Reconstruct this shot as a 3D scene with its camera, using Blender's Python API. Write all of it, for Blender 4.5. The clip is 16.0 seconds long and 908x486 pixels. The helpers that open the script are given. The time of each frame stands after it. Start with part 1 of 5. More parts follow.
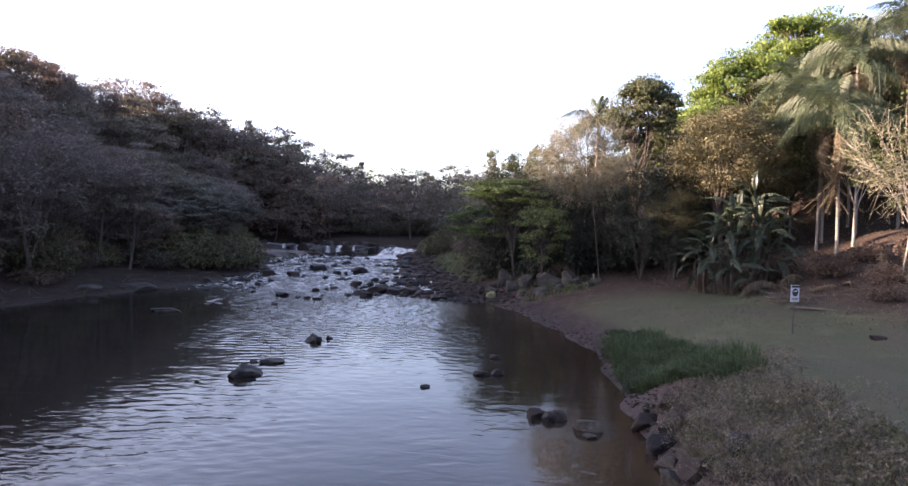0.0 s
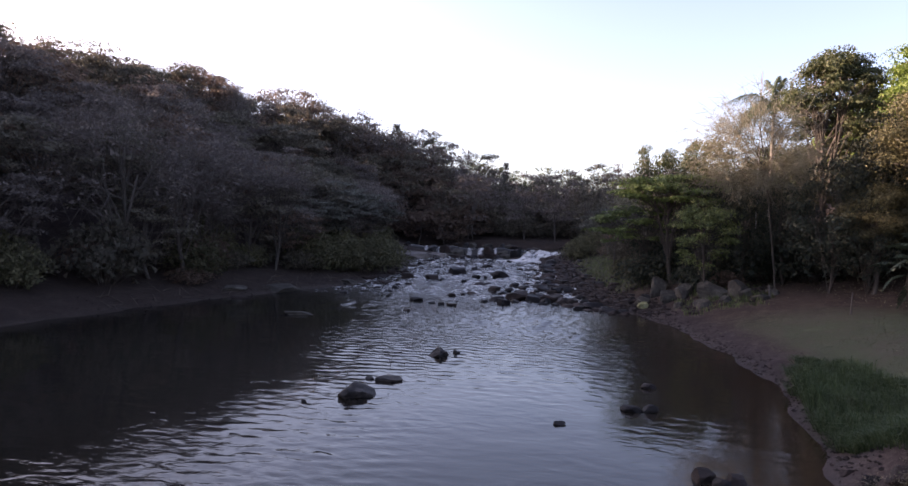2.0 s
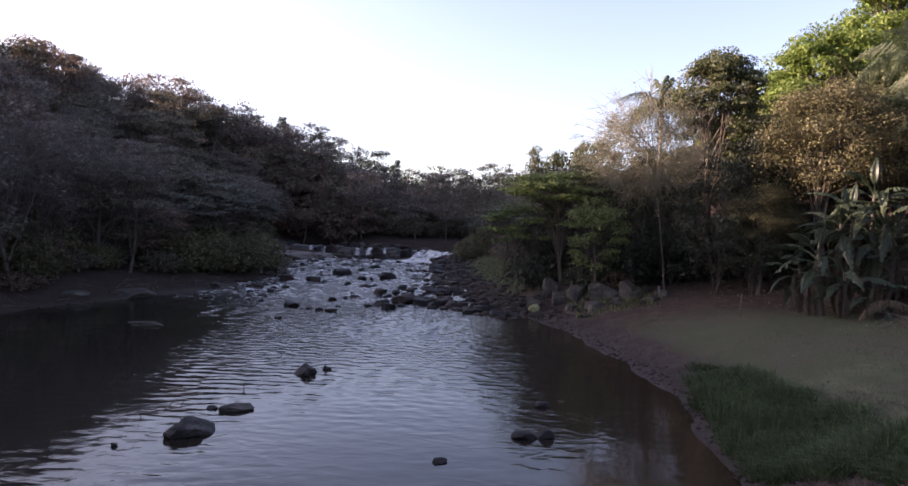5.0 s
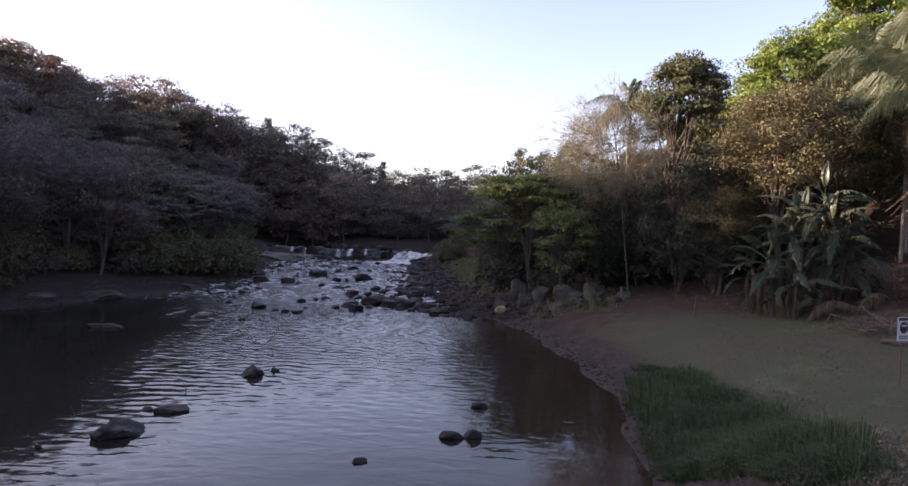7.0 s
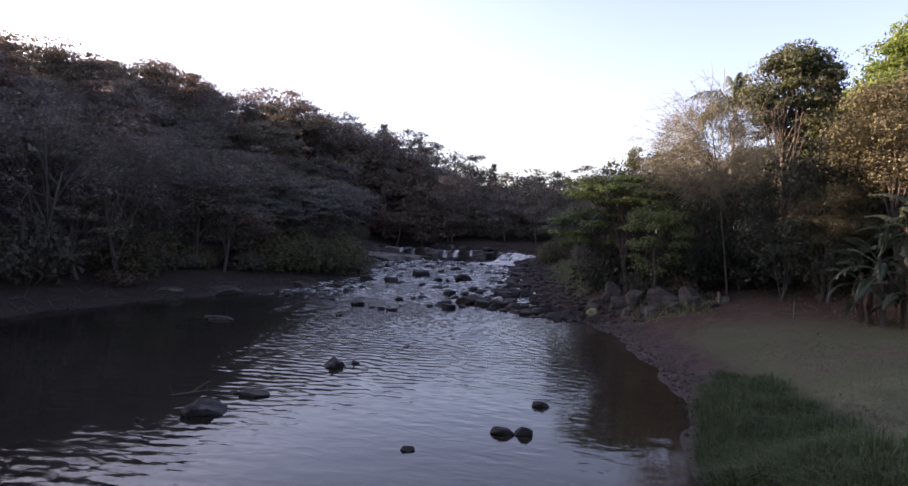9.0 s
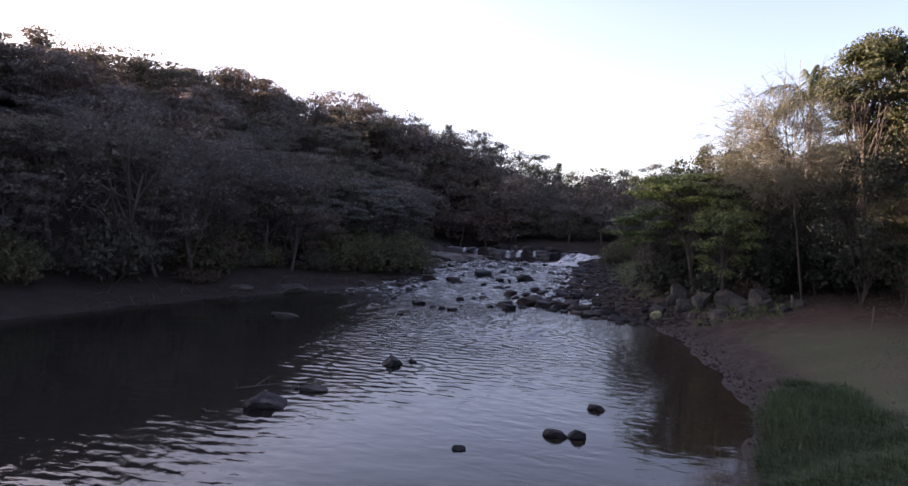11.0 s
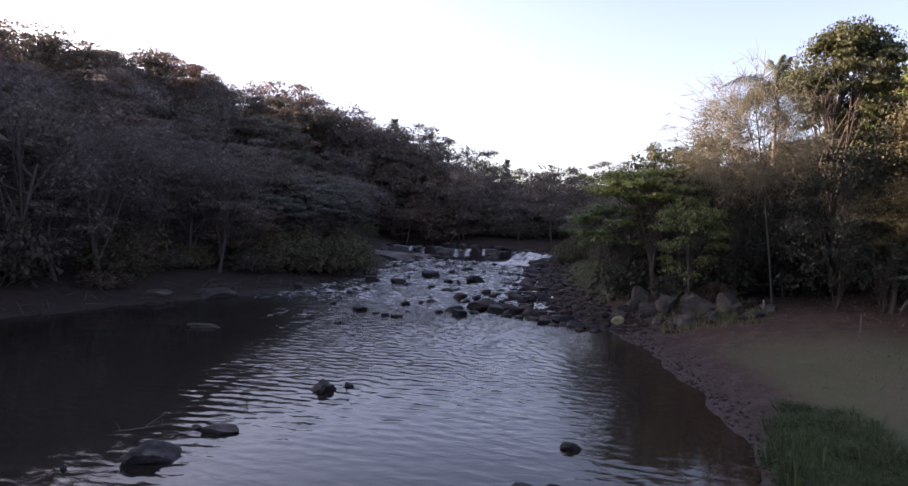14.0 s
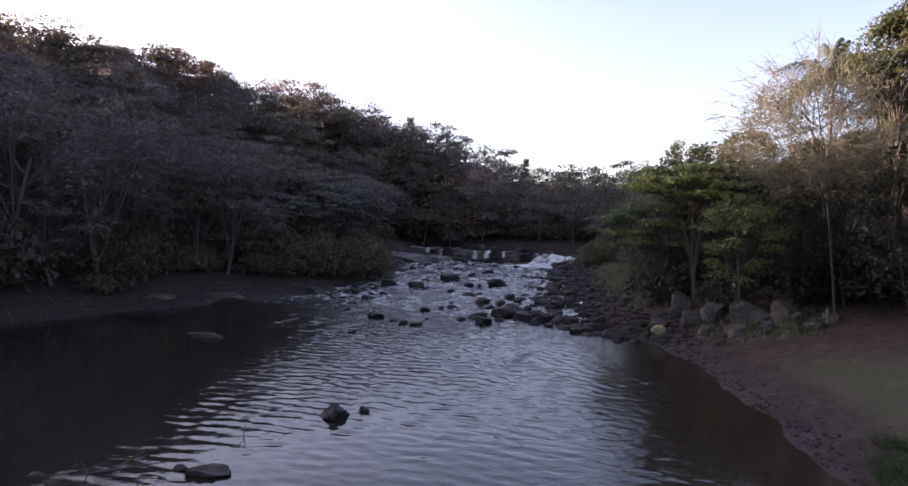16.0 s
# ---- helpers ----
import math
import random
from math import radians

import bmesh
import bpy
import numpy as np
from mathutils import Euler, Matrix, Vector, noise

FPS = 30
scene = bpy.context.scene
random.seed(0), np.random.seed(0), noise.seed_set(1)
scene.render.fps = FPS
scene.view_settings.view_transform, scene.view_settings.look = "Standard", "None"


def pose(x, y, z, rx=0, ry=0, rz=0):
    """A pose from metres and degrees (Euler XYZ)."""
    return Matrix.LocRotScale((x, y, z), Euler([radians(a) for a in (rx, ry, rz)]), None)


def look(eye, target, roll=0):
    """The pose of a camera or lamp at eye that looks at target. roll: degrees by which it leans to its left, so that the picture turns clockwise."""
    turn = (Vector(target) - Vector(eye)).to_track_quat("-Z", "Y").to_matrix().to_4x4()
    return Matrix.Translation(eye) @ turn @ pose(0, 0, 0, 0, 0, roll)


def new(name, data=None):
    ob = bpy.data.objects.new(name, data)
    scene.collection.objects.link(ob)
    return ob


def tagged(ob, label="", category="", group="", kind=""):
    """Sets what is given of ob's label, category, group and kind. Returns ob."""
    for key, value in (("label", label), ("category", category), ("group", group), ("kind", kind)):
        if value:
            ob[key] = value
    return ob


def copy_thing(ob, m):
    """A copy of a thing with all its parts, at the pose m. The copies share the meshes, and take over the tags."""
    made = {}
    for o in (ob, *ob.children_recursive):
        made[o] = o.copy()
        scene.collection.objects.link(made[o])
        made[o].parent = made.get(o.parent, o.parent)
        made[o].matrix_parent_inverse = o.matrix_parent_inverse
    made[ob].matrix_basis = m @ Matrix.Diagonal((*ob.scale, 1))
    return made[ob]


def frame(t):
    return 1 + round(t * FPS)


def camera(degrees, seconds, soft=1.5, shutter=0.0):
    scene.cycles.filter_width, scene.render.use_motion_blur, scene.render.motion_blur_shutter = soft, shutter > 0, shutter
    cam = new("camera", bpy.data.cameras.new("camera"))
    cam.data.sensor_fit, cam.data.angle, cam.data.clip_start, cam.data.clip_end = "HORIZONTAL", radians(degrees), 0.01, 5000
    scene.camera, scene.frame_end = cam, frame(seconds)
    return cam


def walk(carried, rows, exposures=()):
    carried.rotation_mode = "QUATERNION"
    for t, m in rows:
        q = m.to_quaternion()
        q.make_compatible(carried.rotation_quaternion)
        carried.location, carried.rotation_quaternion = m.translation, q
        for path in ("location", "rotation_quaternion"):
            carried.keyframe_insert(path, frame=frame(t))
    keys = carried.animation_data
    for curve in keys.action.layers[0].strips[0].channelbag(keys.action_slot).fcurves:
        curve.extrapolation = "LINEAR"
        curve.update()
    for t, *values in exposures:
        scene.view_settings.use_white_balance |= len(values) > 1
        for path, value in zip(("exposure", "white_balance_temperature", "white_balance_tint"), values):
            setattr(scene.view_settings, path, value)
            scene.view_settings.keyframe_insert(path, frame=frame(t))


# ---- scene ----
# ---------------------------------------------------------------- camera
cam = camera(70.6, 16.0)
PATH = [
    (0, (0.791, 0.736, 4.253), (0.699, 2.733, 4.202), 1.8),
    (0.5, (0.911, 1.339, 4.248), (0.727, 3.329, 4.197), 1.8),
    (1, (0.94, 1.916, 4.276), (0.704, 3.901, 4.221), 1.8),
    (1.5, (0.881, 2.598, 4.291), (0.515, 4.564, 4.234), 1.8),
    (2, (0.8, 3.535, 4.282), (0.258, 5.459, 4.222), 1.8),
    (2.5, (0.677, 4.501, 4.238), (0.306, 6.465, 4.184), 1.9),
    (3, (0.496, 5.204, 4.214), (0.231, 7.185, 4.163), 2.0),
    (3.5, (0.423, 5.698, 4.189), (0.18, 7.682, 4.138), 2.0),
    (4, (0.435, 5.948, 4.171), (0.201, 7.934, 4.121), 2.0),
    (6.3, (1.561, 6.21, 4.282), (1.357, 8.199, 4.234), 2.3),
    (6.5, (1.712, 6.164, 4.284), (1.508, 8.153, 4.238), 2.2),
    (7, (2.087, 6.115, 4.314), (1.887, 8.105, 4.268), 2.2),
    (7.5, (2.502, 6.081, 4.33), (2.284, 8.068, 4.284), 2.2),
    (8, (2.891, 6.03, 4.32), (2.595, 8.007, 4.274), 2.2),
    (8.5, (3.245, 5.976, 4.341), (2.848, 7.935, 4.291), 2.2),
    (9, (3.524, 5.927, 4.363), (2.963, 7.846, 4.308), 2.2),
    (9.5, (3.738, 5.866, 4.351), (3.004, 7.725, 4.291), 2.2),
    (9.7, (3.81, 5.851, 4.351), (3.041, 7.696, 4.29), 2.2),
    (11.8, (3.743, 6.345, 4.448), (3.039, 8.215, 4.379), 2.3),
    (12, (3.66, 6.498, 4.462), (2.993, 8.382, 4.393), 2.3),
    (12.5, (3.384, 7.042, 4.417), (2.801, 8.955, 4.353), 2.4),
    (13, (3.157, 7.616, 4.425), (2.6, 9.536, 4.361), 2.4),
    (13.5, (2.961, 8.164, 4.453), (2.419, 10.088, 4.388), 2.4),
    (14, (2.709, 8.777, 4.412), (2.113, 10.685, 4.347), 2.4),
    (14.5, (2.513, 9.423, 4.397), (1.891, 11.323, 4.332), 2.4),
    (15, (2.27, 10.024, 4.371), (1.64, 11.921, 4.308), 2.4),
    (15.5, (1.923, 10.508, 4.345), (1.29, 12.404, 4.282), 2.4),
    (16, (1.625, 10.921, 4.332), (0.985, 12.815, 4.269), 2.4),
]
EXPOSURES = [(0.0, 2.45, 6800, 29), (1.0, 2.17, 6850, 30), (2.0, 1.92, 6950, 32), (3.5, 1.86, 6950, 32), (16.0, 1.88, 6950, 32)]
walk(cam, [(t, look(eye, target, roll)) for t, eye, target, roll in PATH], EXPOSURES)

# ---------------------------------------------------------------- light
SUN_AZ, SUN_EL = -86.0, 11.6          # degrees: azimuth from +y towards +x, elevation
world = bpy.data.worlds.new("sky")
scene.world = world
world.use_nodes = True
wn = world.node_tree
sky = wn.nodes.new("ShaderNodeTexSky")
sky.sky_type, sky.sun_disc = "NISHITA", False
sky.sun_elevation, sky.sun_rotation = radians(SUN_EL), radians(SUN_AZ)
sky.air_density, sky.dust_density, sky.ozone_density = 0.8, 2.0, 1.6
wn.nodes["Background"].inputs["Strength"].default_value = 0.15
haze = wn.nodes.new("ShaderNodeHueSaturation")
haze.inputs["Saturation"].default_value = 0.88
wn.links.new(sky.outputs["Color"], haze.inputs["Color"])
wn.links.new(haze.outputs["Color"], wn.nodes["Background"].inputs["Color"])
lamp = bpy.data.lights.new("sun", "SUN")
lamp.energy, lamp.angle, lamp.color = 4.8, radians(0.6), (1.0, 0.83, 0.62)
sun = new("sun", lamp)
way = Vector((math.sin(radians(SUN_AZ)) * math.cos(radians(SUN_EL)), math.cos(radians(SUN_AZ)) * math.cos(radians(SUN_EL)), math.sin(radians(SUN_EL))))
sun.matrix_world = look(way * 300, (0, 0, 0))

# ---------------------------------------------------------------- materials
def node_mat(name):
    m = bpy.data.materials.new(name)
    m.use_nodes = True
    nt = m.node_tree
    return m, nt, nt.nodes["Principled BSDF"]


def put(nt, kind, **values):
    n = nt.nodes.new(kind)
    for key, value in values.items():
        n.inputs[key.replace("_", " ")].default_value = value
    return n


def ramp(nt, fac, stops):
    n = nt.nodes.new("ShaderNodeValToRGB")
    els = n.color_ramp.elements
    while len(els) < len(stops):
        els.new(0.5)
    for el, (at, col) in zip(els, stops):
        el.position, el.color = at, (*col, 1.0)
    nt.links.new(fac, n.inputs["Fac"])
    return n.outputs["Color"]


def blend(nt, fac, a, b, mode="MIX"):
    n = nt.nodes.new("ShaderNodeMix")
    n.data_type, n.blend_type = "RGBA", mode
    for socket, value in ((n.inputs[0], fac), (n.inputs[6], a), (n.inputs[7], b)):
        if isinstance(value, (int, float)):
            socket.default_value = value
        elif isinstance(value, tuple):
            socket.default_value = (*value, 1.0)
        else:
            nt.links.new(value, socket)
    return n.outputs[2]


def calc(nt, op, a, b=0.0, clamp=False):
    n = nt.nodes.new("ShaderNodeMath")
    n.operation, n.use_clamp = op, clamp
    for socket, value in zip(n.inputs, (a, b)):
        if isinstance(value, (int, float)):
            socket.default_value = value
        else:
            nt.links.new(value, socket)
    return n.outputs[0]


def fuzz(nt, scale, detail=4.0, rough=0.6, stretch=None, world_space=True, distortion=0.0):
    """Noise in metres; stretch scales the axes."""
    if world_space:
        src = nt.nodes.new("ShaderNodeNewGeometry").outputs["Position"]
    else:
        src = nt.nodes.new("ShaderNodeTexCoord").outputs["Object"]
    if stretch:
        mp = nt.nodes.new("ShaderNodeMapping")
        mp.inputs["Scale"].default_value = stretch
        nt.links.new(src, mp.inputs["Vector"])
        src = mp.outputs["Vector"]
    n = put(nt, "ShaderNodeTexNoise", Scale=scale, Detail=detail, Roughness=rough, Distortion=distortion)
    nt.links.new(src, n.inputs["Vector"])
    return n.outputs["Fac"]


def relief(nt, bsdf, height, strength, distance):
    n = put(nt, "ShaderNodeBump", Strength=strength, Distance=distance)
    nt.links.new(height, n.inputs["Height"])
    nt.links.new(n.outputs["Normal"], bsdf.inputs["Normal"])
    return n


def leaf_mat(name, stops, translucent=0.3, rough=0.55, vary=0.35):
    """Leaves: each leaf takes its own tint, each plant its own depth of colour."""
    m, nt, bsdf = node_mat(name)
    island = nt.nodes.new("ShaderNodeNewGeometry").outputs["Random Per Island"]
    tint = ramp(nt, island, stops)
    plant = nt.nodes.new("ShaderNodeObjectInfo").outputs["Random"]
    depth = calc(nt, "ADD", calc(nt, "MULTIPLY", plant, vary), 1.0 - vary / 2)
    patch = calc(nt, "ADD", calc(nt, "MULTIPLY", fuzz(nt, 0.6, 3.0), 0.7), 0.65)
    col = blend(nt, 1.0, tint, calc(nt, "MULTIPLY", depth, patch), "MULTIPLY")
    nt.links.new(col, bsdf.inputs["Base Color"])
    bsdf.inputs["Roughness"].default_value = rough
    bsdf.inputs["Specular IOR Level"].default_value = 0.3
    tr = nt.nodes.new("ShaderNodeBsdfTranslucent")
    nt.links.new(col, tr.inputs["Color"])
    mix = nt.nodes.new("ShaderNodeMixShader")
    mix.inputs[0].default_value = translucent
    nt.links.new(bsdf.outputs[0], mix.inputs[1])
    nt.links.new(tr.outputs[0], mix.inputs[2])
    nt.links.new(mix.outputs[0], nt.nodes["Material Output"].inputs["Surface"])
    return m


def plain_mat(name, stops, scale, rough=0.85, bump=0.4, dist=0.02, stretch=None, world_space=False, vary=0.3, fine=6.0, gloss=0.2):
    """Bark, stone, soil: colour from coarse and fine noise, with relief."""
    m, nt, bsdf = node_mat(name)
    coarse = fuzz(nt, scale, 5.0, 0.65, stretch, world_space)
    grain = fuzz(nt, scale * fine, 4.0, 0.7, stretch, world_space)
    both = calc(nt, "ADD", calc(nt, "MULTIPLY", coarse, 0.65), calc(nt, "MULTIPLY", grain, 0.35))
    col = ramp(nt, both, stops)
    one = nt.nodes.new("ShaderNodeObjectInfo").outputs["Random"]
    col = blend(nt, 1.0, col, calc(nt, "ADD", calc(nt, "MULTIPLY", one, vary), 1.0 - vary / 2), "MULTIPLY")
    nt.links.new(col, bsdf.inputs["Base Color"])
    bsdf.inputs["Roughness"].default_value = rough
    bsdf.inputs["Specular IOR Level"].default_value = gloss
    relief(nt, bsdf, both, bump, dist)
    return m


M_BARK = plain_mat("grey bark", [(0.3, (0.039, 0.0312, 0.0265)), (0.55, (0.078, 0.0647, 0.0546)), (0.75, (0.148, 0.129, 0.113))], 3.0, stretch=(0.78, 0.78, 0.234))
M_LIMB = plain_mat("grey limbs", [(0.3, (0.0432, 0.036, 0.03168)), (0.55, (0.0828, 0.07056, 0.06192)), (0.75, (0.144, 0.1282, 0.1138))], 3.0, stretch=(0.78, 0.78, 0.234))
M_LIMB_PALE = plain_mat("pale grey limbs", [(0.3, (0.0675, 0.0585, 0.05175)), (0.55, (0.12, 0.1065, 0.09375)), (0.75, (0.195, 0.177, 0.159))], 3.0, stretch=(0.78, 0.78, 0.234))
M_BARK_PALE = plain_mat("pale bark", [(0.3, (0.2, 0.17, 0.14)), (0.5, (0.28, 0.25, 0.215)), (0.75, (0.42, 0.385, 0.34))], 2.5, stretch=(1, 1, 0.6))
M_TWIG_TAN = plain_mat("tan twigs", [(0.3, (0.1159, 0.1039, 0.07625)), (0.7, (0.2242, 0.2083, 0.1569))], 1.5)
M_TWIG_GREY = plain_mat("grey twigs", [(0.3, (0.06, 0.05, 0.046)), (0.7, (0.12, 0.103, 0.094))], 1.5)
M_PALM_BARK = plain_mat("palm bark", [(0.3, (0.12, 0.1, 0.085)), (0.6, (0.26, 0.23, 0.2)), (0.75, (0.4, 0.36, 0.32))], 2.0, stretch=(1, 1, 4))
M_ROCK_DARK = plain_mat("dark river rock", [(0.3, (0.006851, 0.006239, 0.006899)), (0.5, (0.01564, 0.01385, 0.01478)), (0.72, (0.04165, 0.03468, 0.0345))], 1.6, rough=0.6, bump=0.7, dist=0.05, vary=0.6)
M_ROCK_POOL = plain_mat("weathered pool boulder", [(0.34, (0.012, 0.0105, 0.0105)), (0.5, (0.034, 0.03, 0.029)), (0.66, (0.1, 0.088, 0.083))], 2.2, rough=0.65, bump=0.7, dist=0.05, vary=0.3)
M_ROCK_BROWN = plain_mat("brown river rock", [(0.3, (0.0108, 0.007918, 0.007192)), (0.5, (0.02549, 0.01798, 0.01576)), (0.72, (0.05875, 0.04159, 0.03596))], 1.4, rough=0.7, bump=0.7, dist=0.05, vary=0.5)
M_ROCK_PALE = plain_mat("pale boulder", [(0.36, (0.01974, 0.01745, 0.01517)), (0.5, (0.05091, 0.04512, 0.03861)), (0.68, (0.1309, 0.1184, 0.1007))], 1.3, rough=0.85, bump=0.6, dist=0.05, vary=0.4)
M_SLAB = plain_mat("pale rock shelf", [(0.34, (0.0765, 0.0663, 0.0595)), (0.5, (0.162, 0.14, 0.128)), (0.68, (0.289, 0.255, 0.234))], 0.9, rough=0.85, bump=0.7, dist=0.06, vary=0.2)
M_ROCK_MOSS = plain_mat("mossy boulder", [(0.34, (0.102, 0.0935, 0.051)), (0.5, (0.212, 0.212, 0.102)), (0.66, (0.34, 0.323, 0.212))], 1.6, rough=0.9, bump=0.6, dist=0.05, vary=0.2)
M_DEADWOOD = plain_mat("dead wood", [(0.3, (0.06, 0.0468, 0.0396)), (0.7, (0.132, 0.108, 0.09))], 2.0, stretch=(0.6, 0.6, 0.18))
M_POST = plain_mat("weathered post", [(0.3, (0.06, 0.048, 0.042)), (0.7, (0.132, 0.114, 0.102))], 6.0)
M_WHITE = plain_mat("white painted metal", [(0.3, (0.4, 0.4, 0.42)), (0.7, (0.52, 0.52, 0.53))], 5.0, rough=0.5, bump=0.05, vary=0.0)
M_BLACK = plain_mat("black paint", [(0.3, (0.02, 0.02, 0.022)), (0.7, (0.035, 0.035, 0.04))], 5.0, rough=0.5, bump=0.05, vary=0.0)
M_STEEL = plain_mat("galvanised steel", [(0.3, (0.25, 0.25, 0.26)), (0.7, (0.36, 0.36, 0.37))], 5.0, rough=0.45, bump=0.05, vary=0.0)

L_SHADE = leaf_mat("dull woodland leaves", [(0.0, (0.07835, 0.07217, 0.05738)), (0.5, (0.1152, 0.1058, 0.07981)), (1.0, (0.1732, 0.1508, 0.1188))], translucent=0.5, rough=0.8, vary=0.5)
L_GREY = leaf_mat("grey dry leaves", [(0.0, (0.09739, 0.08299, 0.07608)), (0.5, (0.1394, 0.1184, 0.1083)), (1.0, (0.2011, 0.169, 0.1518))], translucent=0.5, rough=0.8, vary=0.4)
L_BROWN = leaf_mat("brown woodland leaves", [(0.0, (0.09607, 0.06535, 0.05405)), (0.5, (0.1422, 0.1009, 0.07762)), (1.0, (0.209, 0.1503, 0.1114))], translucent=0.5, rough=0.8, vary=0.4)
L_GREEN = leaf_mat("green leaves", [(0.0, (0.05387, 0.07217, 0.02657)), (0.5, (0.08713, 0.1105, 0.03985)), (1.0, (0.1479, 0.1686, 0.06642))], vary=0.4)
L_BANK = leaf_mat("dull bank leaves", [(0.0, (0.05486, 0.0572, 0.03032)), (0.5, (0.08879, 0.0858, 0.04446)), (1.0, (0.1482, 0.1342, 0.07478))], rough=0.7, vary=0.4)
L_LIME = leaf_mat("bright green leaves", [(0.0, (0.0595, 0.102, 0.017)), (0.5, (0.111, 0.162, 0.0255)), (1.0, (0.17, 0.212, 0.051))], translucent=0.35, vary=0.2)
L_UMBRELLA = leaf_mat("fresh green fern-like leaves", [(0.0, (0.05726, 0.08296, 0.02407)), (0.5, (0.08976, 0.1244, 0.03536)), (1.0, (0.1285, 0.1666, 0.05304))], translucent=0.35, vary=0.2)
L_RUST = leaf_mat("rusty leaves", [(0.0, (0.04804, 0.04151, 0.02188)), (0.5, (0.08408, 0.07544, 0.03534)), (1.0, (0.1444, 0.13, 0.05891))], vary=0.2)
L_OLIVE = leaf_mat("olive leaves", [(0.0, (0.0348, 0.0467, 0.0192)), (0.5, (0.0697, 0.0808, 0.0306)), (1.0, (0.119, 0.123, 0.0536))], vary=0.3)
L_GREYGREEN_DULL = leaf_mat("dull grey-green leaves", [(0.0, (0.066, 0.068, 0.056)), (0.5, (0.098, 0.1, 0.082)), (1.0, (0.14, 0.14, 0.118))], rough=0.75, vary=0.2)
L_TAN = leaf_mat("tan leaves", [(0.0, (0.09545, 0.08663, 0.05129)), (0.5, (0.1333, 0.125, 0.07326)), (1.0, (0.1764, 0.1701, 0.1061))], vary=0.3)
# Dark leaf colour, also used as painted shade on the understorey thickets.
L_GLOSSY = leaf_mat("glossy dark leaves and thicket shade", [(0.0, (0.0132, 0.0204, 0.0144)), (0.6, (0.027, 0.0348, 0.0228)), (1.0, (0.078, 0.072, 0.042))], translucent=0.15, rough=0.55, vary=0.2)
L_PALM = leaf_mat("palm leaflets", [(0.0, (0.04182, 0.0591, 0.03072)), (0.5, (0.06757, 0.08964, 0.0464)), (1.0, (0.1122, 0.1286, 0.07168))], vary=0.3)
L_PALM_DEAD = leaf_mat("dead palm leaflets", [(0.0, (0.0928, 0.06944, 0.04472)), (0.5, (0.1392, 0.1053, 0.06448)), (1.0, (0.1972, 0.1546, 0.09568))], vary=0.3)
L_BANANA = leaf_mat("banana blades", [(0.0, (0.03154, 0.04508, 0.0272)), (0.6, (0.04543, 0.06104, 0.0374)), (1.0, (0.06998, 0.0868, 0.05433))], translucent=0.35, rough=0.35, vary=0.6)
L_BANANA_DEAD = leaf_mat("withered banana blades", [(0.0, (0.0504, 0.0396, 0.0302)), (1.0, (0.101, 0.0806, 0.0612))], rough=0.8)
L_GRASS = leaf_mat("lush grass", [(0.0, (0.02855, 0.04743, 0.018)), (0.5, (0.04584, 0.07172, 0.02718)), (1.0, (0.07516, 0.09944, 0.04464))], translucent=0.25, vary=0.1)
L_DRYGRASS = leaf_mat("dry scrub", [(0.0, (0.08921, 0.07152, 0.05412)), (0.5, (0.1421, 0.1176, 0.08844)), (0.88, (0.2097, 0.1811, 0.1309)), (1.0, (0.07358, 0.09355, 0.0374))], translucent=0.2, vary=0.1)
L_LAWN = leaf_mat("lawn grass", [(0.0, (0.0484, 0.06362, 0.02635)), (0.6, (0.08222, 0.09337, 0.0437)), (1.0, (0.1441, 0.1249, 0.07577))], translucent=0.2, vary=0.1)


# ---------------------------------------------------------------- mesh helpers
def mesh_of(name, verts, faces, mat, smooth=False):
    me = bpy.data.meshes.new(name)
    me.from_pydata(np.asarray(verts).tolist(), [], faces if isinstance(faces, list) else np.asarray(faces).tolist())
    me.materials.append(mat)
    if smooth:
        me.polygons.foreach_set("use_smooth", [True] * len(me.polygons))
    me.update()
    return me


def part(name, data, parent, label="", m=None):
    """One mesh object under a thing or a part."""
    ob = new(name, data)
    ob.parent = parent
    if m is not None:
        ob.matrix_basis = m
    if label:
        ob["label"] = label
    return ob


def thing(name, label, category, m=None, group="", kind="", data=None):
    ob = tagged(new(name, data), label, category, group, kind)
    if m is not None:
        ob.matrix_basis = m
    return ob


